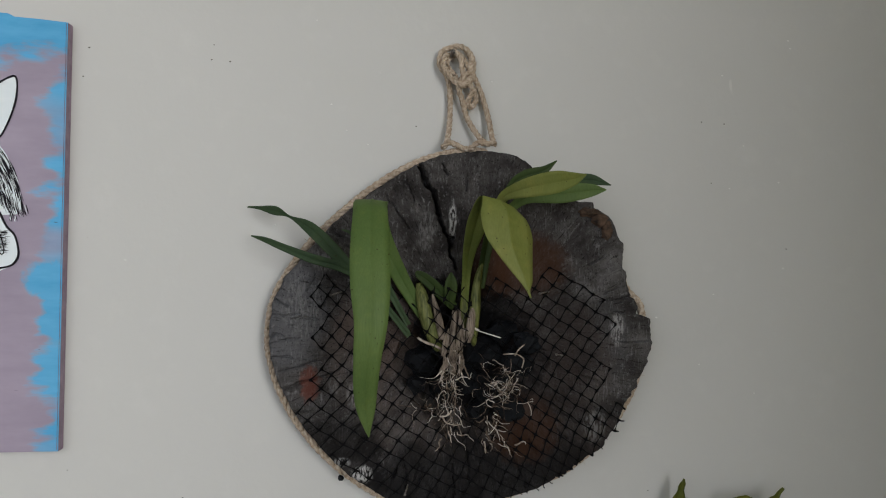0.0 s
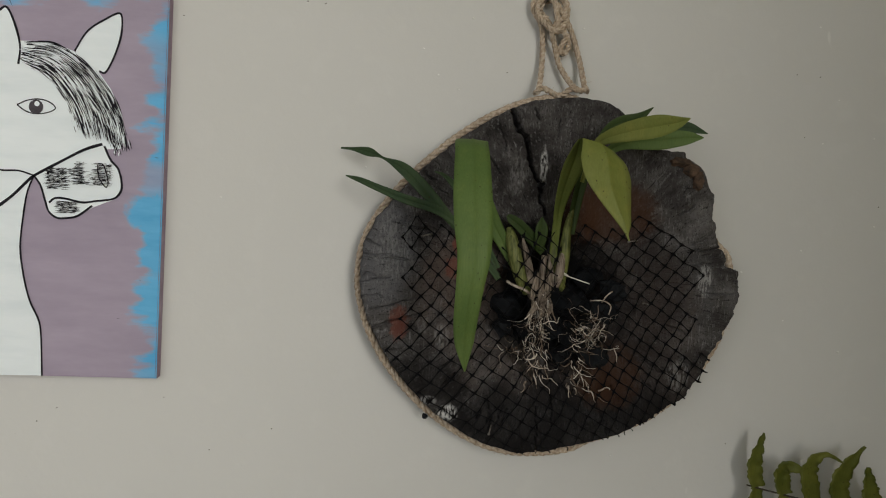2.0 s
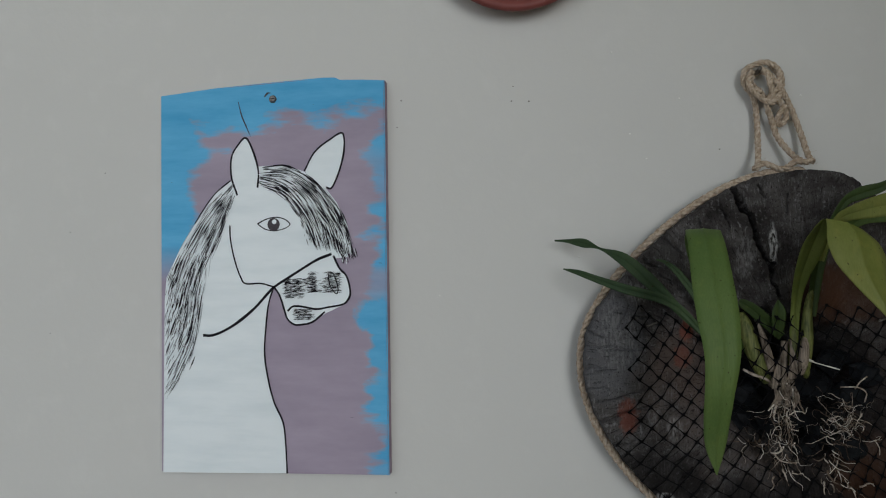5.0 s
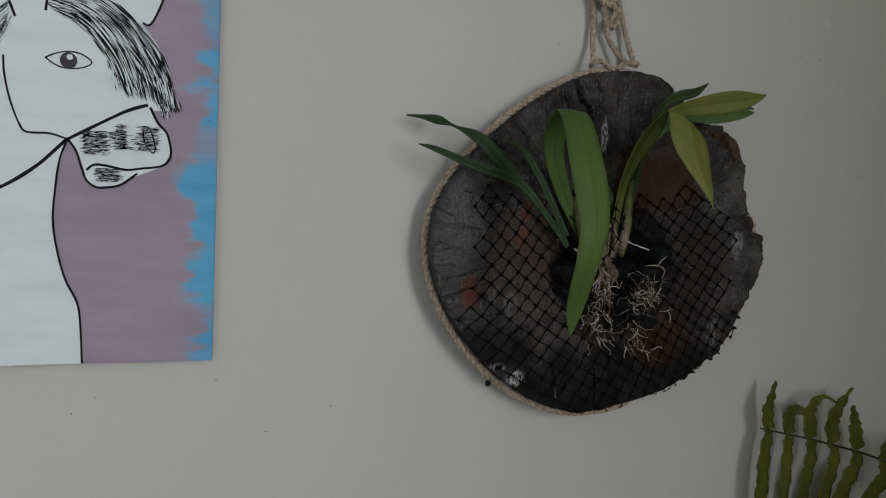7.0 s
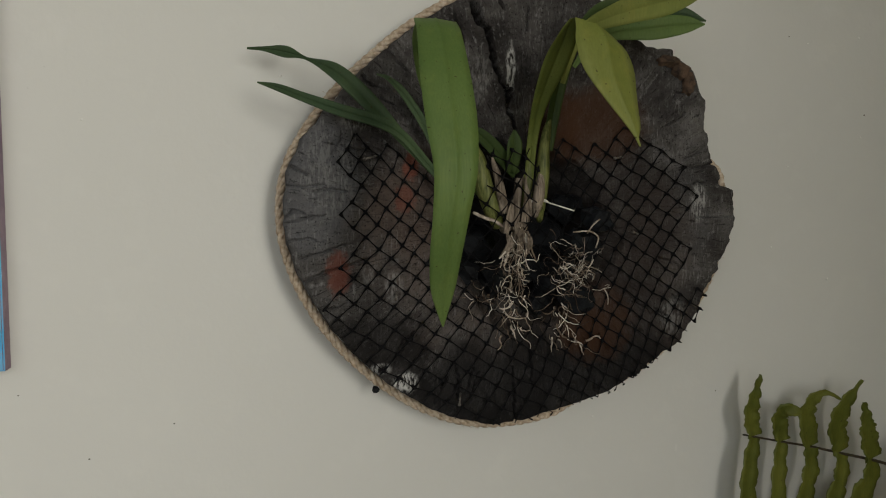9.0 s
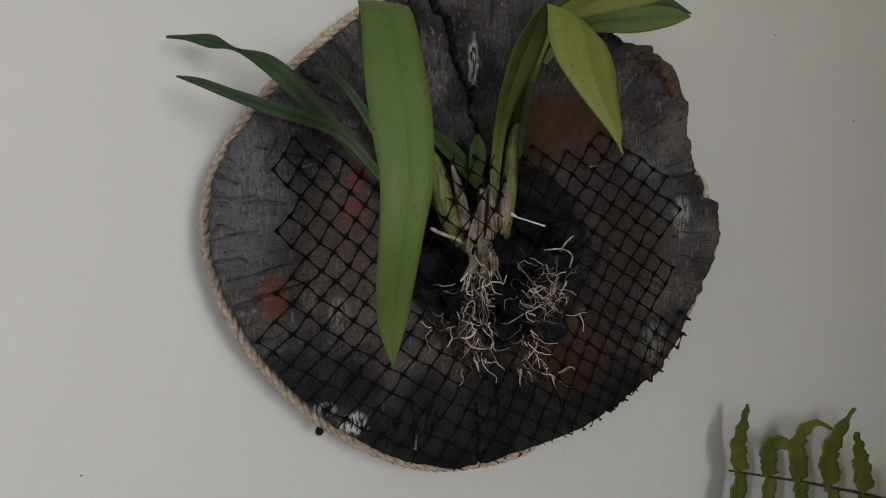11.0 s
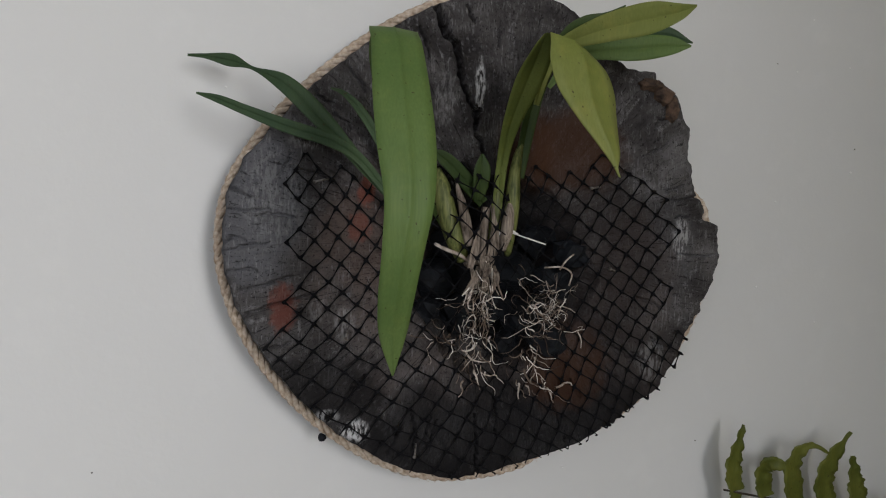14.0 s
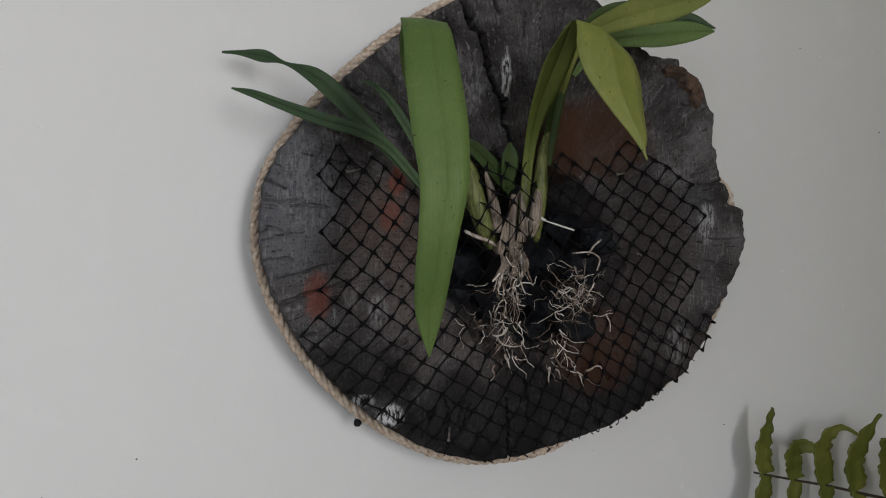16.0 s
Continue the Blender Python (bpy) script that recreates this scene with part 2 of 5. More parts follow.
def board_paint():
    m, nt, b = material("board_paint", 0.55, spec=0.35)
    pos = place(nt)
    sep = nt.nodes.new("ShaderNodeSeparateXYZ")
    nt.links.new(pos, sep.inputs[0])
    brush = noise_tex(nt, scaled(nt, pos, 10, 10, 55), 1.0, 6, 0.65)
    wide = noise_tex(nt, scaled(nt, pos, 9, 9, 22), 1.0, 4, 0.6)
    wob = calc(nt, "ADD", calc(nt, "MULTIPLY", calc(nt, "SUBTRACT", wide, 0.5), 0.16), calc(nt, "MULTIPLY", calc(nt, "SUBTRACT", brush, 0.5), 0.07))
    # blue along the top, the upper left edge and in patches down the right edge
    top = ramp(nt, calc(nt, "ADD", calc(nt, "MULTIPLY", calc(nt, "SUBTRACT", sep.outputs[2], 1.650), 12.0), calc(nt, "MULTIPLY", wob, 9.0)), [(0.08, 0.0), (0.26, 1.0)])
    left = ramp(nt, calc(nt, "ADD", calc(nt, "MULTIPLY", calc(nt, "SUBTRACT", -0.566, sep.outputs[0]), 14.0), calc(nt, "MULTIPLY", wob, 7.0)), [(0.05, 0.0), (0.22, 1.0)])
    left = calc(nt, "MULTIPLY", left, ramp(nt, calc(nt, "MULTIPLY", calc(nt, "SUBTRACT", sep.outputs[2], 1.49), 12.0), [(0.0, 0.0), (0.5, 1.0)]))
    right = ramp(nt, calc(nt, "ADD", calc(nt, "MULTIPLY", calc(nt, "SUBTRACT", sep.outputs[0], -0.380), 16.0), calc(nt, "MULTIPLY", wob, 11.0)), [(0.08, 0.0), (0.26, 1.0)])
    right = calc(nt, "MULTIPLY", right, ramp(nt, noise_tex(nt, scaled(nt, pos, 5, 5, 16), 1.0, 2), [(0.40, 0.25), (0.56, 1.0)]))
    patch = blotch(nt, pos, (-0.368, 0.735, 1.452), (0.026, 0.022), 1.4, 40)
    blue = calc(nt, "MAXIMUM", calc(nt, "MAXIMUM", top, left), calc(nt, "MAXIMUM", right, patch))
    mauve = ramp(nt, calc(nt, "ADD", calc(nt, "MULTIPLY", wide, 0.6), calc(nt, "MULTIPLY", brush, 0.4)), [(0.3, (0.30, 0.25, 0.325)), (0.7, (0.42, 0.355, 0.445))])
    sky_blue = ramp(nt, brush, [(0.3, (0.05, 0.36, 0.66)), (0.7, (0.12, 0.48, 0.78))])
    col = mix(nt, calc(nt, "MULTIPLY", blue, 0.93), mauve, sky_blue)
    chip = ramp(nt, noise_tex(nt, scaled(nt, pos, 60, 60, 420), 1.0, 2), [(0.76, 0.0), (0.79, 0.8)])
    col = mix(nt, chip, col, (0.05, 0.04, 0.045))
    nt.links.new(col, b.inputs["Base Color"])
    bump(nt, b, brush, 0.25, 0.001)
    return m


def white_paint():
    m, nt, b = material("white_paint", 0.5, spec=0.4)
    pos = place(nt)
    col = ramp(nt, noise_tex(nt, scaled(nt, pos, 14, 14, 70), 1.0, 5), [(0.3, (0.76, 0.82, 0.85)), (0.6, (0.83, 0.88, 0.905))])
    nt.links.new(col, b.inputs["Base Color"])
    bump(nt, b, noise_tex(nt, scaled(nt, pos, 14, 14, 160), 1.0, 3), 0.2, 0.0008)
    return m


def root_skin():
    """Dry roots: from brown to chalk white, root by root and along each."""
    m, nt, b = material("dry_root", 0.85, spec=0.2)
    geo = nt.nodes.new("ShaderNodeNewGeometry")
    fac = calc(nt, "ADD", calc(nt, "MULTIPLY", noise_tex(nt, geo.outputs["Position"], 130, 5, 0.6), 0.65), calc(nt, "MULTIPLY", geo.outputs["Random Per Island"], 0.42))
    nt.links.new(ramp(nt, fac, [(0.34, (0.035, 0.022, 0.016)), (0.50, (0.22, 0.165, 0.125)), (0.62, (0.55, 0.48, 0.41)), (0.75, (0.76, 0.71, 0.65))]), b.inputs["Base Color"])
    bump(nt, b, noise_tex(nt, geo.outputs["Position"], 700, 3), 0.5, 0.0006)
    return m


WALL = wall_paint("wall_paint", (0.62, 0.61, 0.585))
# olive chosen to tint the light the unseen right-hand wall throws back
BOUNCE_OLIVE = wall_paint("bounce_olive", (0.25, 0.205, 0.035))
CEILING = wall_paint("ceiling_paint", (0.66, 0.65, 0.62))
FLOOR = mottled("floor_cement", (0.11, 0.10, 0.09), (0.18, 0.165, 0.15), 6, 0.6)
WOOD = charred_wood()
BARK = mottled("raw_bark", (0.02, 0.014, 0.010), (0.13, 0.078, 0.05), 130, 0.9, 0.8, 0.002)
ROPE = rope_fibre()
NET = mottled("net_plastic", (0.004, 0.004, 0.0045), (0.010, 0.010, 0.011), 200, 0.75, 0.1, spec=0.06)
LEAF = leaf_skin("leaf_green", (0.098, 0.163, 0.040), (0.140, 0.210, 0.058))
LEAF_YELLOW = leaf_skin("leaf_yellow_green", (0.185, 0.215, 0.045), (0.265, 0.285, 0.075))
LEAF_OLIVE = leaf_skin("leaf_olive", (0.125, 0.16, 0.032), (0.19, 0.225, 0.052))
LEAF_DARK = leaf_skin("leaf_dark_green", (0.036, 0.068, 0.030), (0.062, 0.104, 0.042))
LEAF_DEEP = leaf_skin("leaf_deep_green", (0.035, 0.062, 0.014), (0.062, 0.098, 0.024))
STEM = streaked("bulb_green", (0.035, 0.05, 0.010), (0.19, 0.20, 0.062), 0.5)
SHEATH = streaked("dry_sheath", (0.040, 0.026, 0.018), (0.33, 0.27, 0.215), 0.85)
ROOT = root_skin()
ROOT_WHITE = mottled("fresh_root", (0.6, 0.58, 0.52), (0.78, 0.76, 0.7), 90, 0.6)
COAL = mottled("charcoal", (0.004, 0.004, 0.005), (0.014, 0.016, 0.019), 60, 0.6, 0.7, 0.002, spec=0.12)
STEEL = mottled("rusty_steel", (0.07, 0.055, 0.045), (0.30, 0.28, 0.26), 300, 0.45, 0.3, 0.0004, 0.7)
BOARD = board_paint()
EDGE = mottled("board_edge", (0.24, 0.17, 0.23), (0.36, 0.27, 0.34), 60, 0.7)
WHITE = white_paint()
BLACK = mottled("black_paint", (0.010, 0.009, 0.013), (0.020, 0.018, 0.024), 120, 0.7, spec=0.1)
GREY = mottled("grey_paint", (0.05, 0.042, 0.05), (0.09, 0.08, 0.09), 150, 0.6, spec=0.2)
GREY_WASH = mottled("grey_wash", (0.28, 0.30, 0.32), (0.50, 0.53, 0.56), 150, 0.6, spec=0.2)
CLAY = mottled("red_clay", (0.16, 0.04, 0.034), (0.215, 0.058, 0.048), 40, 0.5, 0.25)
GLAZE = mottled("pale_slip", (0.58, 0.50, 0.48), (0.72, 0.65, 0.62), 30, 0.45)
GLAZE_WHITE = mottled("white_slip", (0.74, 0.75, 0.75), (0.82, 0.82, 0.81), 30, 0.45)
GLAZE_LINE = mottled("brown_slip", (0.085, 0.028, 0.026), (0.13, 0.045, 0.04), 60, 0.5)
FERN = leaf_skin("fern_green", (0.085, 0.102, 0.014), (0.175, 0.185, 0.032))
FERN_STALK = mottled("fern_stalk", (0.02, 0.015, 0.01), (0.05, 0.035, 0.02), 80, 0.5)
SPECK = mottled("dirt_speck", (0.06, 0.05, 0.04), (0.16, 0.14, 0.12), 300, 0.9)
CHIP = mottled("paint_chip", (0.74, 0.73, 0.70), (0.8, 0.79, 0.76), 100, 0.8)


# ---- building blocks ----
def empty(name, at):
    ob = new(name)
    ob.location = at
    ob.empty_display_size = 0.03
    return ob


def world_place(ob):
    v = Vector(ob.location)
    while ob.parent:
        ob = ob.parent
        v += Vector(ob.location)
    return v


def part(name, bm, mat, parent=None, label="", smooth=True):
    """Links a bmesh or (verts, faces), given in world metres, as one mesh under its thing."""
    me = bpy.data.meshes.new(name)
    if isinstance(bm, tuple):
        me.from_pydata([tuple(v) for v in bm[0]], [], bm[1])
    else:
        bmesh.ops.recalc_face_normals(bm, faces=bm.faces)
        bm.to_mesh(me)
        bm.free()
    me.materials.append(mat)
    if len(me.polygons):
        me.polygons.foreach_set("use_smooth", [smooth] * len(me.polygons))
    co = np.zeros(len(me.vertices) * 3)
    me.vertices.foreach_get("co", co)
    co = co.reshape(-1, 3)
    mid = (co.min(0) + co.max(0)) / 2
    me.vertices.foreach_set("co", (co - mid).ravel())
    me.update()
    ob = new(name, me)
    ob.location = Vector(mid)
    if parent is not None:
        ob.location = Vector(mid) - world_place(parent)
        ob.parent = parent
    return tagged(ob, label)


def spline(points, n):
    """Points along a smooth curve through the given ones (any dimension)."""
    p = np.array(points, float)
    p = np.vstack([2 * p[0] - p[1], p, 2 * p[-1] - p[-2]])
    out = []
    segs = len(p) - 3
    for i in range(n):
        s = i / (n - 1) * segs
        k = min(int(s), segs - 1)
        t = s - k
        a, b, c, d = p[k:k + 4]
        out.append(0.5 * (2 * b + (c - a) * t + (2 * a - 5 * b + 4 * c - d) * t * t + (3 * b - a - 3 * c + d) * t ** 3))
    return np.array(out)


def tube(points, radii, sides=6, closed=False, into=None):
    """Verts and faces of a round tube along points."""
    v, f = into if into else ([], [])
    pts = [Vector(p) for p in points]
    n = len(pts)
    first = len(v)
    side = None
    for i, p in enumerate(pts):
        a, b = pts[i - 1 if (i or closed) else 0], pts[(i + 1) % n if (closed or i < n - 1) else i]
        t = (b - a).normalized() if (b - a).length > 1e-9 else Vector((0, 0, 1))
        if side is None:
            side = t.orthogonal().normalized()
        side = (side - t * side.dot(t))
        side = side.normalized() if side.length > 1e-6 else t.orthogonal().normalized()
        up = t.cross(side)
        r = radii[i] if hasattr(radii, "__len__") else radii
        for k in range(sides):
            w = 2 * math.pi * k / sides
            v.append(p + (side * math.cos(w) + up * math.sin(w)) * r)
    for i in range(n if closed else n - 1):
        j = (i + 1) % n
        for k in range(sides):
            l = (k + 1) % sides
            f.append((first + i * sides + k, first + i * sides + l, first + j * sides + l, first + j * sides + k))
    if not closed:
        f.append(tuple(first + k for k in reversed(range(sides))))
        f.append(tuple(first + (n - 1) * sides + k for k in range(sides)))
    return v, f


def rope(points, radius, pitch=0.021, closed=False, into=None, strands=3):
    """A laid rope: strands wound round the line of points."""
    p = np.array(points, float)
    seg = np.linalg.norm(np.diff(p, axis=0), axis=1)
    s = np.concatenate([[0], np.cumsum(seg)])
    n = max(8, int(s[-1] / pitch * 11))
    at = np.linspace(0, s[-1], n)
    q = np.stack([np.interp(at, s, p[:, k]) for k in range(3)], 1)
    v, f = into if into else ([], [])
    tang = np.gradient(q, axis=0)
    for j in range(strands):
        line = []
        for i in range(n):
            t = Vector(tang[i]).normalized()
            a = t.cross(Vector((0, 1, 0)))
            a = a.normalized() if a.length > 0.05 else t.orthogonal().normalized()
            b = t.cross(a)
            w = 2 * math.pi * (at[i] / pitch + j / strands)
            line.append(Vector(q[i]) + (a * math.cos(w) + b * math.sin(w)) * radius * 0.5)
        tube(line, [radius * (0.56 + 0.05 * noise.noise((i * 0.4, j, 1))) for i in range(n)], 6, False, (v, f))
    return v, f


def blade(rows, n=44, facing=(0, -1, 0), across=None, keel=0.16, thick=0.0006, wave=0.0, skew=False):
    """A thin leaf along rows of x, y, z and width, creased along its middle."""
    s = spline(rows, n)
    v, f = [], []
    us = (-1, -0.66, -0.33, -0.07, 0, 0.07, 0.33, 0.66, 1)
    for i in range(n):
        p = Vector(s[i, :3])
        t = Vector(s[min(i + 1, n - 1), :3] - s[max(i - 1, 0), :3]).normalized()
        a = Vector(across) if across else t.cross(Vector(facing))
        a = a.normalized() if skew else (a - t * a.dot(t)).normalized()
        nor = a.cross(t).normalized()
        w = max(s[i, 3], 0.0006) / 2
        for layer in (0, 1):
            for u in us:
                lift = keel * (abs(u) ** 1.3) * w * 0.8 + (-0.0007 if u == 0 else 0) + wave * w * math.sin(i * 0.55 + u * 2) * abs(u)
                v.append(p + a * (u * w) + nor * (lift - layer * thick))
    m = len(us)
    for i in range(n - 1):
        for k in range(m - 1):
            o, q = i * 2 * m + k, (i + 1) * 2 * m + k
            f.append((o, o + 1, q + 1, q))
            f.append((o + m, q + m, q + m + 1, o + m + 1))
        for k, flip in ((0, 0), (m - 1, 1)):
            o, q = i * 2 * m + k, (i + 1) * 2 * m + k
            f.append((o, q, q + m, o + m) if not flip else (o, o + m, q + m, q))
    return v, f


def lump(centre, size, rough=0.25, freq=1.2, seed=0, detail=2, stretch=(1, 1, 1)):
    bm = bmesh.new()
    bmesh.ops.create_icosphere(bm, subdivisions=detail, radius=1.0)
    for q in bm.verts:
        k = 1 + rough * noise.noise(q.co * freq + Vector((seed * 3.1, seed, 0))) + rough * 0.5 * noise.noise(q.co * freq * 2.7 + Vector((0, seed, 5)))
        q.co = Vector((q.co.x * stretch[0], q.co.y * stretch[1], q.co.z * stretch[2])) * k * size + Vector(centre)
    return bm


def slab(x0, x1, y0, y1, z0, z1, bevel=0.0):
    bm = bmesh.new()
    bmesh.ops.create_cube(bm, size=1.0)
    for q in bm.verts:
        q.co = Vector(((x0 + x1) / 2 + q.co.x * (x1 - x0), (y0 + y1) / 2 + q.co.y * (y1 - y0), (z0 + z1) / 2 + q.co.z * (z1 - z0)))
    if bevel:
        bmesh.ops.bevel(bm, geom=list(bm.edges), offset=bevel, segments=3, affect="EDGES")
    return bm


# ---- the porch ----
WY = 0.75   # face of the wall that everything hangs on


def hung_wall():
    """The wall with its rounded outer corner at one end."""
    bm = slab(-0.905, 0.598, WY, WY + 0.15, 0, 2.7)
    edge = [e for e in bm.edges if all(q.co.x < -0.9 and q.co.y < WY + 0.01 for q in e.verts)]
    bmesh.ops.bevel(bm, geom=edge, offset=0.022, segments=8, affect="EDGES")
    return bm


def setting(name, bm, mat, label, category, smooth=False):
    return tagged(part(name, bm, mat, None, "", smooth), label, category, "", "structure")


setting("wall_north", hung_wall(), WALL, "pale grey painted plaster wall with a rounded outer corner", "wall")
# unseen wall, added to cut light off the right end of wall_north
setting("shade_wall_east", slab(0.60, 0.75, -0.85, WY + 0.15, 0, 2.7), BOUNCE_OLIVE, "unseen olive wall added to shade and tint the right side", "wall")
setting("wall_return", slab(-0.905, -0.755, WY + 0.152, 2.4, 0, 2.7), WALL, "pale grey plaster wall running back from the corner", "wall")
setting("wall_far", slab(-2.9, -0.91, 2.25, 2.4, 0, 2.7), WALL, "pale grey plaster wall at the passage end", "wall")
# floor, ceiling and low walls are unseen, assumed surroundings
setting("floor", slab(-2.9, 2.9, -2.7, 2.4, -0.12, 0), FLOOR, "grey cement porch floor", "floor")
setting("ceiling", slab(-2.9, 2.9, -2.7, 2.4, 2.702, 2.82), CEILING, "pale painted porch ceiling", "ceiling")
setting("wall_south_low", slab(-2.9, 2.9, -2.85, -2.7, 0, 0.9), WALL, "low unseen pale plaster wall added to block western sky light", "wall")
setting("wall_side", slab(2.9, 3.05, -2.85, 2.4, 0, 0.9), WALL, "pale plaster wall closing the porch", "wall")
# unseen wall, full height to keep out sky light from the west
setting("shade_wall_west", slab(-3.05, -2.9, -2.7, 2.4, 0, 2.7), WALL, "unseen pale plaster wall added to block western sky light", "wall")
setting("ground", slab(-60, 60, -60, 60, -0.35, -0.125), mottled("ground_earth", (0.05, 0.06, 0.025), (0.11, 0.10, 0.05), 3, 0.95), "green and brown ground round the porch", "ground")

# specks and paint chips on the wall
SPECKS = [(0.0, 1.623), (-0.198, 1.683), (-0.217, 1.684), (0.338, 1.573), (0.325, 1.642), (0.352, 1.641), (-0.215, 1.70), (-0.46, 1.24), (-0.70, 1.62), (-0.745, 1.55),
          (-0.35, 1.255), (-0.235, 1.225), (-0.34, 1.69), (-0.345, 1.66), (0.27, 1.225), (0.43, 1.50), (-0.30, 1.20), (-0.77, 1.43), (-0.48, 1.225), (0.03, 1.82)]


def specks(places, size, mat, name, label):
    v, f = [], []
    for i, (x, z) in enumerate(places):
        bm = lump((x, WY - 0.0002, z), size * (0.6 + 0.6 * noise.noise((i * 3.7, 1, 2)) ** 2), 0.4, 1.5, i, 1, (1.3, 0.35, 0.9))
        o = len(v)
        v += [q.co.copy() for q in bm.verts]
        bm.verts.index_update()
        f += [tuple(o + q.index for q in fa.verts) for fa in bm.faces]
        bm.free()
    return tagged(part(name, (v, f), mat), label, "specks", "", "stuff")


specks(SPECKS, 0.0011, SPECK, "wall_specks", "small dark dirt specks stuck on the plaster wall")
CHIPS = [(random.uniform(-0.3, 0.5), random.uniform(1.2, 1.75)) for _ in range(26)]
specks(CHIPS, 0.0016, CHIP, "paint_chips", "small pale paint chips on the plaster wall")

# ---- the slice of charred trunk ----
HX, HZ = 0.05, 1.405
RADII = [197, 185, 179, 180, 189, 192, 188, 176, 174, 184, 189, 188, 185, 183, 179, 175, 172, 171, 171, 173, 176, 182, 189, 194, 195, 195, 193, 190, 188, 185, 183, 182, 179, 178, 179, 181, 179, 177, 177, 178, 180, 181, 184, 190, 189, 190, 193, 196]
FACE, BACK = 0.700, 0.748
CRACKS = [
    (0.0031, 0.024, [(0.002, 1.576), (0.005, 1.565), (0.008, 1.556), (0.013, 1.552)]),
    (0.0026, 0.024, [(0.013, 1.552), (0.016, 1.549), (0.019, 1.537), (0.022, 1.525), (0.025, 1.514), (0.028, 1.509)]),
    (0.0020, 0.022, [(0.028, 1.509), (0.031, 1.503), (0.036, 1.501), (0.035, 1.495), (0.034, 1.488), (0.035, 1.482), (0.038, 1.479), (0.040, 1.471)]),
    (0.0012, 0.010, [(0.029, 1.506), (0.033, 1.500), (0.033, 1.491)]),
    (0.0011, 0.005, [(-0.133, 1.345), (-0.113, 1.354), (-0.094, 1.359), (-0.075, 1.367)]),
    (0.0011, 0.005, [(-0.146, 1.437), (-0.137, 1.434), (-0.128, 1.430)]),
    (0.0012, 0.005, [(0.045, 1.223), (0.043, 1.252), (0.042, 1.270)]),
    (0.0010, 0.004, [(0.246, 1.398), (0.227, 1.396), (0.211, 1.398)]),
    (0.0010, 0.004, [(-0.133, 1.364), (-0.113, 1.370), (-0.098, 1.375)]),
    (0.0014, 0.006, [(0.025, 1.579), (0.026, 1.572), (0.030, 1.567)]),
    (0.0010, 0.004, [(-0.143, 1.421), (-0.131, 1.420), (-0.115, 1.422)]),
    (0.0010, 0.004, [(-0.144, 1.391), (-0.129, 1.396), (-0.117, 1.398)]),
    (0.0009, 0.004, [(-0.066, 1.530), (-0.056, 1.519), (-0.050, 1.510)]),
    (0.0010, 0.004, [(-0.101, 1.462), (-0.105, 1.452), (-0.110, 1.444)]),
    (0.0010, 0.004, [(-0.008, 1.273), (-0.005, 1.257), (-0.006, 1.239)]),
]


for _ in range(34):
    at, from_rim, long = random.uniform(0, 2 * math.pi), random.uniform(0.0, 0.035), random.uniform(0.010, 0.030)
    pts = []
    for k in range(4):
        r = RADII[int(at / (2 * math.pi) * len(RADII)) % len(RADII)] / 1000 - from_rim - long * k / 3
        turn = at + random.uniform(-0.012, 0.012)
        pts.append((HX + math.cos(turn) * r, HZ + math.sin(turn) * r))
    CRACKS.append((random.uniform(0.0008, 0.0012), 0.004, pts))
BOUNDS = [(min(q[0] for q in pts) - 0.006, max(q[0] for q in pts) + 0.006, min(q[1] for q in pts) - 0.006, max(q[1] for q in pts) + 0.006) for _, _, pts in CRACKS]


def outline(a):
    """Radius of the slice towards the angle a, with a worn, uneven edge."""
    s = (a / (2 * math.pi) % 1) * len(RADII)
    k = int(s)
    t = s - k
    t = t * t * (3 - 2 * t)
    r = RADII[k % len(RADII)] * (1 - t) + RADII[(k + 1) % len(RADII)] * t
    notch = math.degrees(a) % 360
    if notch < 10:
        k = min(1.0, max(0.0, (notch - 4.8) / 1.6))
        r = 198 * (1 - k) + 182.5 * k
    rag = 1.0 if (a % (2 * math.pi)) < 1.25 or (a % (2 * math.pi)) > 5.3 else 0.35
    deg = math.degrees(a) % 360
    grow = 0.0003 + 0.0027 * max(0.0, min(1.0, 0.5 + math.cos(a + 0.35)))
    grow += 0.0058 * math.exp(-((deg - 254) / 17) ** 2) - 0.002 * math.exp(-((deg - 210) / 18) ** 2) - 0.0015 * math.exp(-((deg - 135) / 25) ** 2)
    grow += 0.0024 * math.exp(-((deg - 315) / 28) ** 2) + 0.0018 * math.exp(-((deg - 268) / 14) ** 2)
    # the wood stands back where the rope lies along its lower edge
    grow -= 0.0046 * min(1.0, max(0.0, (deg - 246) / 14)) * min(1.0, max(0.0, (352 - deg) / 10))
    return r / 1000 + grow + rag * (0.0024 * noise.noise((math.cos(a) * 9, math.sin(a) * 9, 0)) + 0.0024 * noise.noise((math.cos(a) * 34, math.sin(a) * 34, 3)))


def hollow(x, z):
    """Depth of the burnt hollow in the middle."""
    d = math.hypot((x - 0.058) / 0.074, (z - 1.378) / 0.076) + 0.24 * noise.noise((x * 20, z * 20, 7)) + 0.08 * noise.noise((x * 70, z * 70, 3))
    return 0.040 * (1 - max(0.0, min(1, d)) ** 3.2) if d < 1 else 0.0


def line_gap(x, z, pts):
    best = 1.0
    for (ax, az), (bx, bz) in zip(pts, pts[1:]):
        dx, dz = bx - ax, bz - az
        t = max(0, min(1, ((x - ax) * dx + (z - az) * dz) / (dx * dx + dz * dz)))
        best = min(best, math.hypot(x - ax - t * dx, z - az - t * dz))
    return best


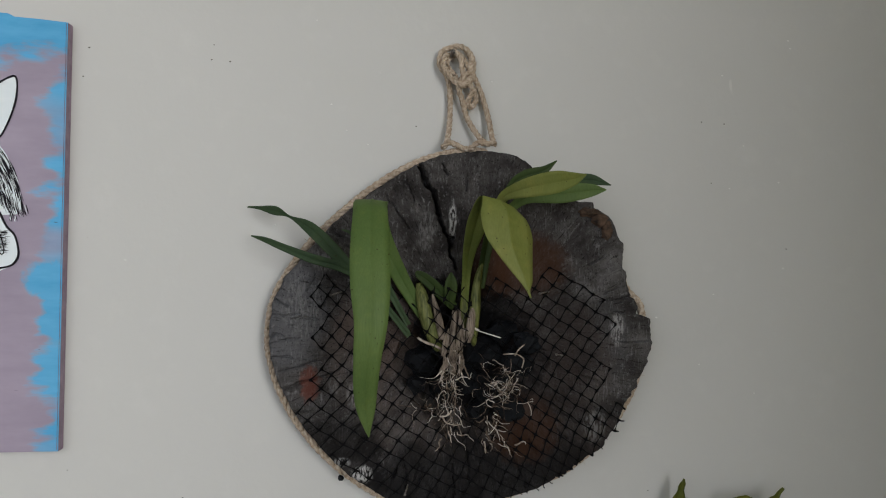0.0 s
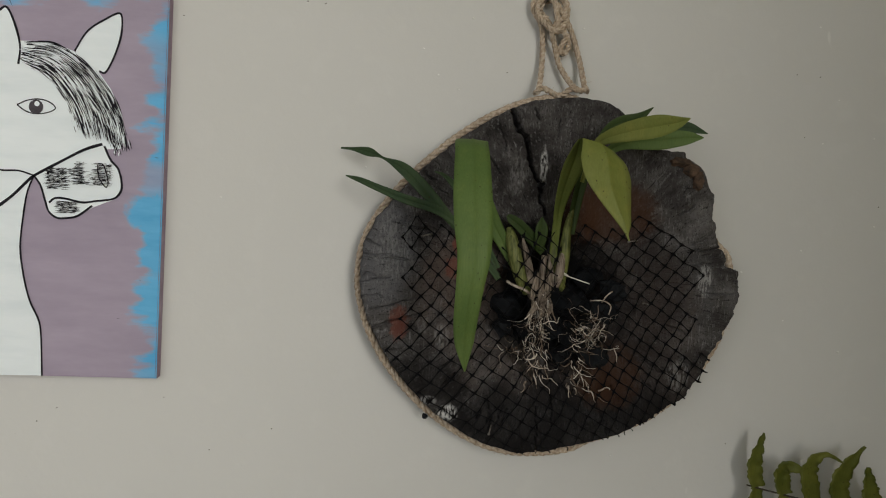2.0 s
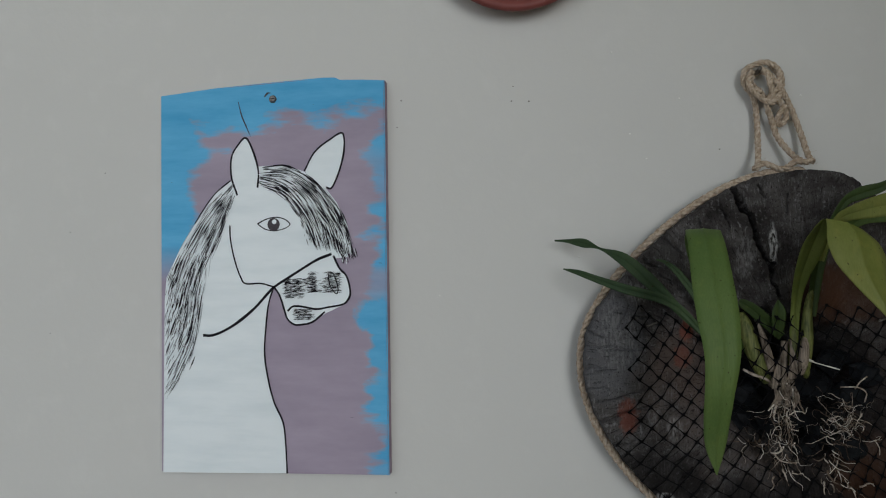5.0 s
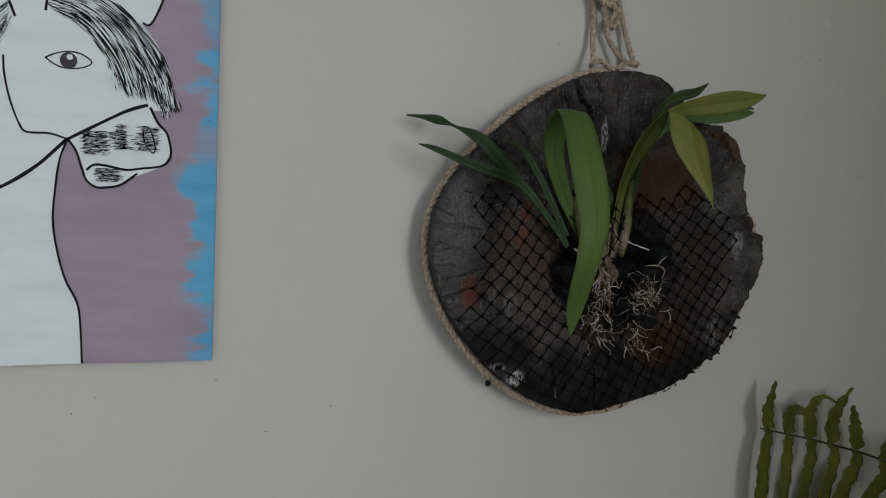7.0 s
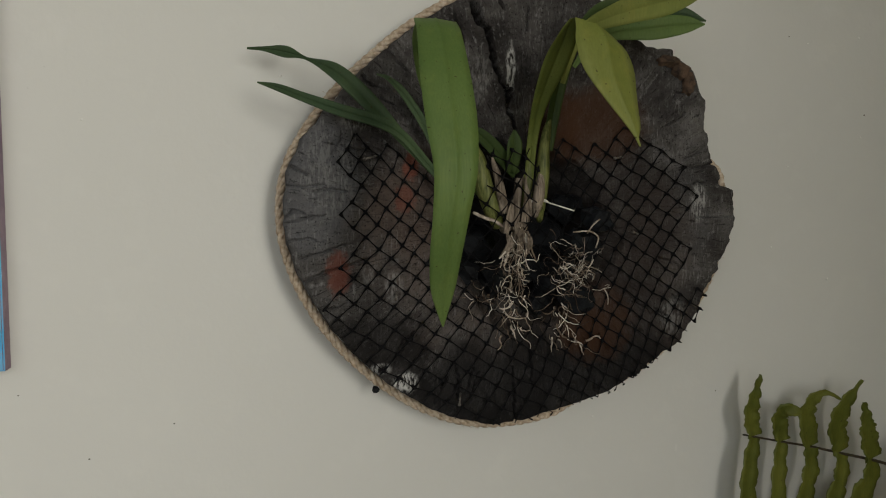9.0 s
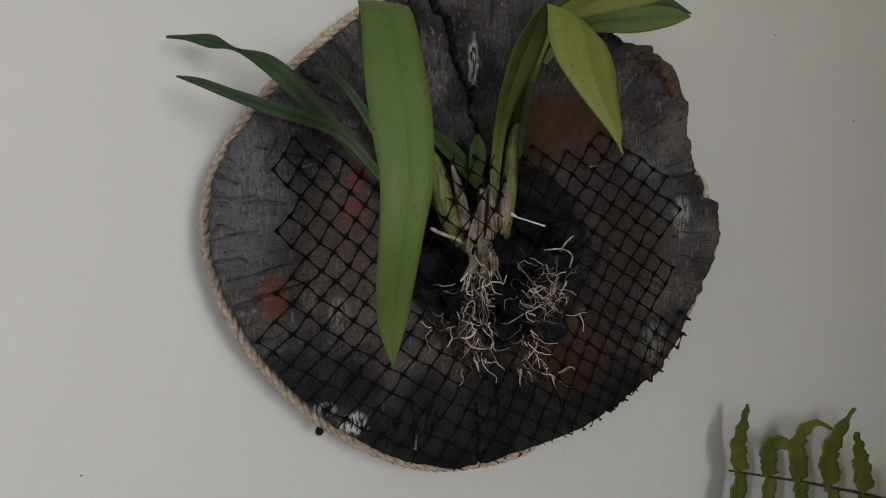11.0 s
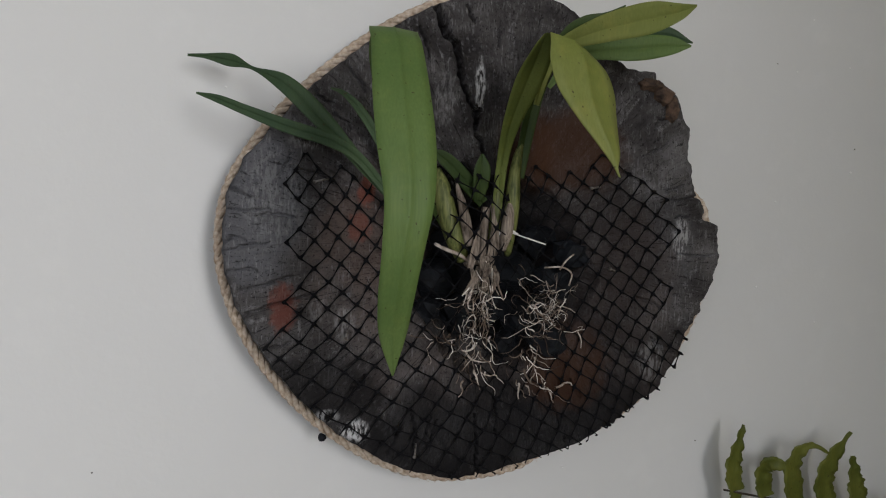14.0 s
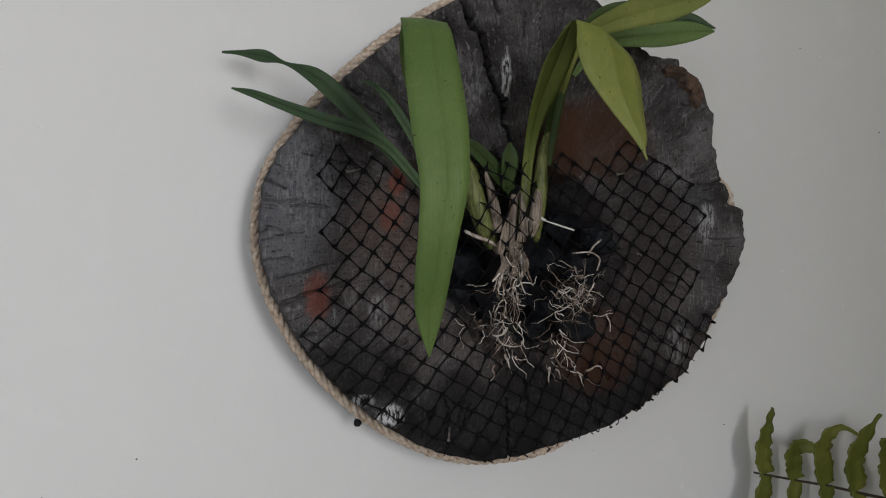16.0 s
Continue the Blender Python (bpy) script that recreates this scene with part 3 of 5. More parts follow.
def face_depth(x, z, rim):
    """How far the face lies behind its front plane."""
    d = hollow(x, z) + 0.004 * rim ** 14
    d += 0.0014 * noise.noise((x * 18, z * 18, 4)) + 0.0005 * noise.noise((x * 70, z * 70, 2))
    a = math.atan2(z - HZ, x - HX)
    d += 0.0011 * max(0, noise.noise((math.cos(a) * 15, math.sin(a) * 15, rim * 1.5)))
    for (w, deep, pts), (x0, x1, z0, z1) in zip(CRACKS, BOUNDS):
        if not (x0 < x < x1 and z0 < z < z1):
            continue
        g = line_gap(x + 0.0022 * noise.noise((x * 150, z * 210, 9)), z + 0.0014 * noise.noise((x * 220, z * 190, 5)), pts)
        if g < w:
            d += deep * (1 - (g / w) ** 4)
    return d


def slice_mesh():
    na, nr = 1250, 190
    v, f = [], []
    for i in range(na):
        a = 2 * math.pi * i / na
        R = outline(a)
        for j in range(nr):
            q = (j + 0.5) / nr if j < nr - 1 else 1.0
            x, z = HX + math.cos(a) * R * q, HZ + math.sin(a) * R * q
            v.append((x, FACE + face_depth(x, z, q), z))
        for j, (out, y) in enumerate(((0.0015, 0.716), (0.0005, 0.730), (-0.004, BACK))):
            k = R + out + 0.0012 * noise.noise((math.cos(a) * 20, math.sin(a) * 20, j * 2.0))
            v.append((HX + math.cos(a) * k, y, HZ + math.sin(a) * k))
    m = nr + 3
    for i in range(na):
        o, q = i * m, ((i + 1) % na) * m
        for j in range(m - 1):
            f.append((o + j, o + j + 1, q + j + 1, q + j))
    f.append(tuple(i * m for i in range(na)))
    f.append(tuple(i * m + m - 1 for i in reversed(range(na))))
    return v, f


plaque = tagged(empty("wood_slice", (HX, WY, HZ)), "charred grey tree trunk slice edged with rope, hung on the wall", "wood slice")
part("slice_body", slice_mesh(), WOOD, plaque, "weathered, charred wooden disc with a burnt hollow")
for c, size, stretch in (((0.199, 0.703, 1.514), 0.010, (0.6, 0.7, 1.1)), ((0.191, 0.702, 1.524), 0.010, (0.8, 0.7, 0.8)), ((0.179, 0.702, 1.532), 0.010, (1.2, 0.7, 0.5))):
    part("bark_flake", lump(c, size, 0.35, 2.2, c[0] * 90, 3, stretch), BARK, plaque, "broken red-brown bark flake")


def edging_line():
    """The line of the rope round the edge: it lies outside the wood where the edge is smooth and behind it where the wood overhangs."""
    out = []
    for i in range(260):
        d = 180 + 360 * i / 259
        a = radians(d)
        near = sum(outline(a + radians(k)) for k in range(-14, 15, 4)) / 8
        e = d % 360
        gap = 0.0054 if e > 165 else 0.0038
        if 284 < e < 318:
            gap = 0.0004
        elif e >= 318 or e < 12:
            gap = 0.0002
        elif 12 <= e < 82:
            gap = -0.005
        r = max(near, outline(a) - 0.004) + gap
        if 3 < e < 11:
            r = max(r, 0.196)
        front = 0.0095 * min(1.0, max(0.0, (e - 238) / 20)) if e > 90 else 0.0095 * min(1.0, max(0.0, (24 - e) / 10))
        out.append((HX + math.cos(a) * r, 0.7250 - front + 0.003 * math.sin(a * 3), HZ + math.sin(a) * r))
    return out


def smoothed(pts, times=3):
    p = np.array(pts)
    for _ in range(times):
        p[1:-1] = (p[:-2] + 2 * p[1:-1] + p[2:]) / 4
    return p


def fuzz(line, count, length, into, spread=0.003):
    """Loose fibres that stand off a rope."""
    p = np.array(line)
    for _ in range(count):
        c = Vector(p[random.randrange(len(p))]) + Vector([random.uniform(-1, 1) * spread for _ in range(3)])
        d = Vector([random.gauss(0, 1) for _ in range(3)]).normalized()
        e = c + d * length * random.uniform(0.4, 1)
        mid = (c + e) / 2 + Vector([random.gauss(0, 1) for _ in range(3)]) * 0.0008
        tube([c, mid, e], 0.00012, 3, False, into)


edge_line = smoothed(edging_line())
vf = rope(edge_line, 0.0042, 0.024)
fuzz(edge_line, 700, 0.007, vf)
part("rope_edging", vf, ROPE, plaque, "twisted natural fibre rope edging")

HANG = [
    [(0.026, 0.722, 1.597, 0.0006), (0.031, 0.726, 1.603, 0.0006), (0.035, 0.738, 1.627, 0.0006), (0.035, 0.741, 1.659, 0.0007), (0.031, 0.738, 1.676, 0.0007), (0.023, 0.738, 1.688, 0.0007), (0.024, 0.738, 1.701, 0.0007), (0.033, 0.738, 1.707, 0.0007), (0.046, 0.738, 1.709, 0.0007), (0.056, 0.735, 1.700, 0.0007), (0.059, 0.735, 1.685, 0.0007), (0.054, 0.734, 1.668, 0.0007), (0.045, 0.734, 1.668, 0.0007), (0.038, 0.738, 1.679, 0.0007), (0.031, 0.740, 1.687, 0.0007)],
    [(0.082, 0.722, 1.602, 0.0006), (0.080, 0.728, 1.610, 0.0006), (0.077, 0.738, 1.633, 0.0007), (0.070, 0.740, 1.657, 0.0007), (0.061, 0.735, 1.674, 0.0007), (0.052, 0.733, 1.688, 0.0007), (0.045, 0.738, 1.699, 0.0007), (0.035, 0.742, 1.699, 0.0007), (0.030, 0.742, 1.690, 0.0007)],
    [(0.071, 0.722, 1.604, 0.0006), (0.065, 0.732, 1.613, 0.0006), (0.054, 0.738, 1.632, 0.0007), (0.048, 0.736, 1.650, 0.0007), (0.043, 0.731, 1.663, 0.0006), (0.047, 0.729, 1.674, 0.0006), (0.055, 0.731, 1.681, 0.0007), (0.057, 0.736, 1.694, 0.0007), (0.052, 0.744, 1.708, 0.0007)],
    [(0.028, 0.732, 1.681, 0.0006), (0.036, 0.729, 1.671, 0.0006), (0.044, 0.728, 1.665, 0.0006), (0.051, 0.729, 1.667, 0.0006), (0.056, 0.732, 1.676, 0.0007)],
    [(0.037, 0.733, 1.703, 0.0007), (0.044, 0.730, 1.695, 0.0007), (0.046, 0.728, 1.683, 0.0006), (0.048, 0.729, 1.672, 0.0006), (0.044, 0.733, 1.663, 0.0006)],
    [(0.031, 0.735, 1.700, 0.0007), (0.026, 0.733, 1.691, 0.0007), (0.029, 0.731, 1.680, 0.0006), (0.038, 0.732, 1.678, 0.0006)],
    [(0.060, 0.731, 1.663, 0.0007), (0.054, 0.736, 1.650, 0.0007), (0.058, 0.738, 1.644, 0.0007), (0.063, 0.738, 1.653, 0.0007), (0.058, 0.735, 1.665, 0.0007), (0.048, 0.738, 1.672, 0.0007)],
    [(0.026, 0.716, 1.596, 0.0006), (0.031, 0.712, 1.601, 0.0006), (0.040, 0.715, 1.599, 0.0006), (0.049, 0.719, 1.596, 0.0006), (0.056, 0.714, 1.597, 0.0006), (0.062, 0.711, 1.602, 0.0006), (0.072, 0.712, 1.601, 0.0006), (0.080, 0.718, 1.604, 0.0006)],
]
vf = ([], [])
for knot in HANG:
    line = spline([r[:3] for r in knot], 60)
    rope(line, 0.0031, 0.018, False, vf)
    fuzz(line, 45, 0.007, vf)
part("rope_hanger", vf, ROPE, plaque, "knotted loop of twisted fibre rope")
part("hook", tube(spline([(0.036, 0.752, 1.700), (0.036, 0.735, 1.699), (0.036, 0.727, 1.701)], 6), 0.0022, 8), STEEL, plaque, "steel wall nail")

# ---- netting over the hollow ----
# The stretched net: smooth warp from strand numbers (i, j) to x and z.
NX = [0.06021, 0.11528, -0.05779, 0.00131, -0.00061, -0.00363, 0.00017, 0.01192, 0.02568, -0.00777]
NZ = [1.38011, -0.0782, -0.10928, 0.00617, 0.00087, -0.00116, -0.00253, -0.00093, 0.00058, -0.00259]


def net_at(i, j):
    u, w = (i - 11) / 11, (j + 2) / 10
    terms = (1, u, w, u * u, u * w, w * w, u ** 3, u * u * w, u * w * w, w ** 3)
    x = sum(a * b for a, b in zip(NX, terms))
    z = sum(a * b for a, b in zip(NZ, terms))
    return x + 0.0016 * noise.noise((x * 44, z * 44, 1)), z + 0.0016 * noise.noise((x * 44, z * 44, 8))


def net_top(x):
    return 1.455 + 0.008 * min(1, max(0, (-0.04 - x) / 0.03)) + 0.007 * math.sin(x * 38 + 0.4) + 0.014 * min(1, max(0, (x - 0.04) / 0.03)) + (0.010 if 0.125 < x < 0.15 else 0) - 0.9 * max(0, x - 0.165)


def net_depth(x, z, rim):
    y = FACE - 0.0013 + 0.004 * rim ** 14 + 0.0014 * noise.noise((x * 18, z * 18, 4))
    bulge = math.exp(-(((x - 0.034) / 0.036) ** 2 + ((z - 1.420) / 0.046) ** 2))
    sag = 0.008 * math.exp(-(((x - 0.090) / 0.025) ** 2 + ((z - 1.375) / 0.04) ** 2))
    return min(y - 0.031 * bulge + sag, FACE + hollow(x, z) - 0.0016)


def net_inside(x, z):
    r, a = math.hypot(x - HX, z - HZ), math.atan2(z - HZ, x - HX)
    q = r / outline(a)
    left = -0.105 - 0.25 * max(0, 1.36 - z) + 0.004 * math.sin(z * 170)
    right = 0.205 + 0.006 * math.sin(z * 130) if z > 1.335 else 0.4
    return q < 1.0 and z < net_top(x) and left < x < right, q


def net_run(points):
    """The pieces of one strand that lie on the wood, with thick knots at the crossings."""
    runs, run = [], []
    for x, z, knot in points:
        ok, q = net_inside(x, z)
        if ok:
            if run or knot < 0.12:
                run.append((x, net_depth(x, z, min(q, 1)), z, 0.00042 + 0.00085 * math.exp(-(knot / 0.19) ** 2)))
            continue
        if len(run) > 4:
            x1, y1, z1, r1 = run[-1]
            while q < 1 and r1 < 0.0009 and len(run) > 5:
                run.pop()
                r1 = run[-1][3]
            if z1 < 1.345 and q > 0.96 and x1 > 0.06 and random.random() < 0.75:
                k1 = random.uniform(0.01, 0.05)
                run.append((x1 + (x1 - HX) * k1, 0.706 + random.uniform(0, 0.006), z1 + (z1 - HZ) * k1 * 0.6, 0.0007))
            runs.append(run)
        run = []
    return runs + ([run] if len(run) > 4 else [])


def netting():
    """Two sets of crossing strands; each swings a little from knot to knot, so the cells are rounded."""
    runs = []
    steps = [k / 9 for k in range(-18 * 9, 34 * 9)]
    for k in range(-18, 32):
        for along in (True, False):
            pts = []
            for s in steps:
                knot = abs(s - round(s - 0.5) - 0.5)
                swing = 0.035 * math.sin(2 * math.pi * s / 2 + math.pi * k)
                i, j = (s, k + 0.5 + swing) if along else (k + 0.5 + swing, s)
                if -7 < i < 31 and -18 < j < 16:
                    pts.append((*net_at(i, j), knot))
            runs += net_run(pts)
    return runs


net = tagged(empty("netting", (0.06, 0.70, 1.35)), "black plastic diamond netting stretched over the wood", "netting")
for run in netting():
    part("strand", tube([q[:3] for q in run], [q[3] for q in run], 5), NET, net)

# ---- charcoal in the hollow ----
COALS = [(0.012, 1.372, 0.020), (0.030, 1.345, 0.017), (0.075, 1.382, 0.021), (0.096, 1.405, 0.017), (0.060, 1.352, 0.016), (0.085, 1.345, 0.020), (0.110, 1.372, 0.018),
         (0.120, 1.395, 0.014), (0.045, 1.400, 0.016), (0.100, 1.328, 0.015), (0.068, 1.322, 0.014), (0.020, 1.402, 0.015), (0.002, 1.350, 0.012)]
for i, (x, z, s) in enumerate(COALS):
    c = part("charcoal_lump", lump((x, FACE + hollow(x, z) - s * 0.45, z), s, 0.55, 1.0, i + 1, 2, (1, 0.75, 0.85)), COAL, None, "", False)
    tagged(c, "black faceted lump of charcoal in the hollow", "charcoal", "charcoal in the hollow")

# ---- the orchid ----
orchid = tagged(empty("orchid", (0.04, 0.70, 1.385)), "orchid with long strap leaves growing through netting", "orchid")
BIG = [(0.012, 0.692, 1.415, 0.010), (-0.016, 0.684, 1.460, 0.016), (-0.036, 0.668, 1.498, 0.020), (-0.045, 0.642, 1.522, 0.024), (-0.0465, 0.617, 1.531, 0.027)] + [(-0.049, 0.602, 1.528, 0.0292), (-0.049, 0.590, 1.517, 0.0302), (-0.049, 0.572, 1.487, 0.0328), (-0.048, 0.560, 1.459, 0.0327), (-0.047, 0.553, 1.430, 0.0276), (-0.049, 0.556, 1.401, 0.0229), (-0.050, 0.566, 1.374, 0.0200), (-0.049, 0.577, 1.352, 0.0151), (-0.046, 0.589, 1.328, 0.0010)]
part("leaf", blade(BIG, 80, across=(1, 0.02, -0.03), keel=0.10), LEAF, orchid, "long hanging strap leaf folded over at the top")
YEL = [(0.047, 0.690, 1.405, 0.008)] + [(0.048, 0.680, 1.459, 0.0082), (0.048, 0.665, 1.486, 0.0120), (0.051, 0.645, 1.512, 0.0187), (0.052, 0.630, 1.526, 0.0176), (0.050, 0.616, 1.533, 0.0112), (0.049, 0.607, 1.537, 0.0044)]
part("leaf", blade(YEL, 40, across=(0.9, -0.3, 0.25), keel=0.3), LEAF_OLIVE, orchid, "rising olive green leaf")
part("leaf", blade([(0.066, 0.606, 1.534, 0.0319), (0.0709, 0.602, 1.5253, 0.0439), (0.0728, 0.598, 1.5121, 0.0507), (0.0745, 0.594, 1.4961, 0.0463), (0.0796, 0.59, 1.4797, 0.0324), (0.0855, 0.587, 1.465, 0.017), (0.0887, 0.586, 1.4551, 0.0043), (0.0911, 0.585, 1.4485, 0.0014)], 54, across=(0.94, 0.15, -0.3), keel=0.2, skew=True), LEAF_YELLOW, orchid, "drooping yellow-green leaf tip")
part("leaf", blade([(0.068, 0.668, 1.503, 0.0041), (0.0722, 0.66, 1.5266, 0.0066), (0.0755, 0.65, 1.5375, 0.0089), (0.0806, 0.64, 1.5433, 0.0113), (0.0962, 0.618, 1.548, 0.018), (0.1156, 0.6, 1.5515, 0.0202), (0.1292, 0.589, 1.554, 0.0116), (0.1371, 0.581, 1.557, 0.0011)], 44, keel=0.3), LEAF_YELLOW, orchid, "yellowing olive leaf")
part("leaf", blade([(0.079, 0.672, 1.517, 0.0033), (0.088, 0.668, 1.530, 0.0076), (0.104, 0.660, 1.542, 0.0118), (0.136, 0.652, 1.546, 0.0180), (0.163, 0.650, 1.550, 0.0132), (0.179, 0.648, 1.551, 0.0013)], 44, keel=0.25), LEAF, orchid, "green leaf")
part("leaf", blade([(0.063, 0.686, 1.452, 0.0092), (0.070, 0.682, 1.499, 0.0109), (0.078, 0.680, 1.526, 0.0094), (0.092, 0.678, 1.556, 0.0078), (0.105, 0.672, 1.565, 0.0113), (0.121, 0.668, 1.570, 0.0088), (0.134, 0.665, 1.580, 0.0009)], 40, keel=0.3), LEAF_DEEP, orchid, "dark green leaf")
part("leaf", blade([(0.112, 0.675, 1.546, 0.0061), (0.145, 0.668, 1.557, 0.0125), (0.167, 0.664, 1.562, 0.0118), (0.188, 0.660, 1.557, 0.0009)], 30, keel=0.25), LEAF_DARK, orchid, "dark green leaf")
part("leaf", blade([(-0.008, 0.684, 1.406, 0.0056), (-0.026, 0.684, 1.427, 0.0059), (-0.042, 0.684, 1.443, 0.0067), (-0.061, 0.684, 1.463, 0.0094), (-0.084, 0.686, 1.487, 0.0134), (-0.107, 0.692, 1.508, 0.0120), (-0.128, 0.705, 1.519, 0.0025), (-0.143, 0.715, 1.525, 0.0093), (-0.160, 0.722, 1.528, 0.0038), (-0.173, 0.728, 1.529, 0.0017)], 64, keel=0.3), LEAF_DARK, orchid, "narrow twisted dark leaf")
part("leaf", blade([(-0.007, 0.684, 1.403, 0.0056), (-0.024, 0.683, 1.424, 0.0059), (-0.040, 0.682, 1.442, 0.0067), (-0.057, 0.682, 1.460, 0.0078), (-0.075, 0.682, 1.470, 0.0094), (-0.104, 0.685, 1.478, 0.0094), (-0.132, 0.692, 1.488, 0.0072), (-0.150, 0.698, 1.495, 0.0056), (-0.165, 0.703, 1.499, 0.0012)], 56, keel=0.3), LEAF_DARK, orchid, "narrow dark leaf")
part("leaf", blade([(-0.008, 0.685, 1.414, 0.0056), (-0.028, 0.685, 1.449, 0.0071), (-0.042, 0.686, 1.474, 0.0072), (-0.056, 0.687, 1.494, 0.0064), (-0.067, 0.688, 1.504, 0.0036), (-0.076, 0.689, 1.507, 0.0012)], 36, keel=0.3), LEAF_DARK, orchid, "short dark leaf")
part("leaf", blade([(0.038, 0.690, 1.432, 0.0083), (0.025, 0.686, 1.445, 0.0114), (0.012, 0.682, 1.457, 0.0113), (0.002, 0.680, 1.464, 0.0088), (-0.002, 0.680, 1.467, 0.0032)], 24, keel=0.35), LEAF_DEEP, orchid, "short cut leaf")
part("leaf", blade([(0.033, 0.686, 1.434, 0.0074), (0.033, 0.682, 1.447, 0.0122), (0.033, 0.680, 1.458, 0.0114), (0.033, 0.680, 1.467, 0.0016)], 22, keel=0.4), LEAF_DEEP, orchid, "short young leaf")


def bulb(rows, flat=0.5, n=22):
    s = spline(rows, n)
    v, f = tube(s[:, :3], s[:, 3] / 2, 10)
    mid = s[:, :3].mean(0)
    return [Vector((q.x, mid[1] + (q.y - mid[1]) * 1.0, q.z)) for q in v], f


BULBS = [
    ([(0.002, 0.690, 1.455, 0.0065), (0.005, 0.686, 1.442, 0.0125), (0.010, 0.685, 1.422, 0.0145), (0.017, 0.686, 1.404, 0.0145), (0.024, 0.690, 1.390, 0.0099)], STEM, "ribbed olive pseudobulb"),
    ([(0.059, 0.690, 1.394, 0.0050), (0.057, 0.684, 1.410, 0.0100), (0.058, 0.682, 1.431, 0.0112), (0.059, 0.682, 1.452, 0.0090), (0.062, 0.684, 1.468, 0.0067), (0.066, 0.686, 1.480, 0.0021)], STEM, "ribbed olive pseudobulb"),
    ([(0.048, 0.690, 1.402, 0.0058), (0.047, 0.688, 1.414, 0.0099), (0.048, 0.688, 1.431, 0.0083), (0.049, 0.686, 1.452, 0.0058)], STEM, "slender green stem"),
    ([(0.015, 0.682, 1.445, 0.0024), (0.019, 0.679, 1.430, 0.0064), (0.023, 0.680, 1.414, 0.0082), (0.026, 0.682, 1.401, 0.0075)], SHEATH, "dry papery sheath"),
    ([(0.038, 0.682, 1.429, 0.0065), (0.037, 0.682, 1.414, 0.0068), (0.036, 0.682, 1.400, 0.0072), (0.037, 0.686, 1.392, 0.0066)], SHEATH, "dry papery sheath"),
    ([(0.056, 0.680, 1.434, 0.0033), (0.054, 0.677, 1.423, 0.0082), (0.053, 0.678, 1.411, 0.0090), (0.052, 0.682, 1.398, 0.0049)], SHEATH, "dry papery sheath"),
    ([(0.027, 0.690, 1.387, 0.0074), (0.031, 0.685, 1.391, 0.0092), (0.038, 0.685, 1.391, 0.0092), (0.046, 0.690, 1.389, 0.0067)], SHEATH, "knotted dry root crown"),
]
for rows, mat, label in BULBS:
    part("pseudobulb", bulb(rows), mat, orchid, label)


for i in range(3):
    x0, z0 = random.uniform(0.016, 0.056), random.uniform(1.392, 1.412)
    lean = random.uniform(-0.012, 0.008)
    h = random.uniform(0.018, 0.045)
    y0 = random.uniform(0.672, 0.686)
    part("sheath", blade([(x0, y0 + 0.004, z0 - 0.008, 0.004), (x0 + lean * 0.4, y0, z0 + h * 0.4, random.uniform(0.003, 0.006)), (x0 + lean, y0 + 0.002, z0 + h, 0.0008)], 14, keel=0.9), SHEATH, orchid, "dry papery sheath")


# frayed husks round the crown
for i in range(9):
    x0, z0 = 0.036 + random.gauss(0, 0.006), random.uniform(1.380, 1.396)
    drop, lean = random.uniform(0.010, 0.022), random.gauss(-0.001, 0.006)
    part("husk", blade([(x0, 0.683, z0, 0.002), (x0 + lean * 0.5, 0.675, z0 - drop * 0.5, random.uniform(0.003, 0.0055)), (x0 + lean, 0.680, z0 - drop, 0.001)], 12, keel=1.2, wave=0.2), SHEATH, orchid, "frayed brown husk")


def wander(start, heading, length, wild, pull=None, step=0.0025):
    p, d = Vector(start), Vector(heading).normalized()
    pts = [p.copy()]
    for _ in range(max(3, int(length / step))):
        d = (d + Vector([random.gauss(0, wild * 0.85) for _ in range(3)])).normalized()
        if pull is not None:
            d = (d + (Vector(pull) - p) * 10).normalized()
        p = p + d * step
        p.y = min(p.y, FACE + hollow(p.x, p.z) - 0.002)
        p.y = max(p.y, 0.670)
        pts.append(p.copy())
    return pts


def root_mass(count, start, spread, heading, length, wild, thick, pull=None):
    v, f = [], []
    for _ in range(count):
        s = Vector(start) + Vector([random.gauss(0, k) for k in spread])
        h = Vector(heading) + Vector([random.gauss(0, 0.08 + 0.75 * wild) for _ in range(3)])
        pts = wander(s, h, length * random.uniform(0.5, 1.15), wild, pull)
        r0 = thick * random.choice((0.45, 0.6, 0.75, 1.0, 1.5))
        tube(pts, [r0 * (1 - 0.6 * i / len(pts)) for i in range(len(pts))], 5, False, (v, f))
    return v, f


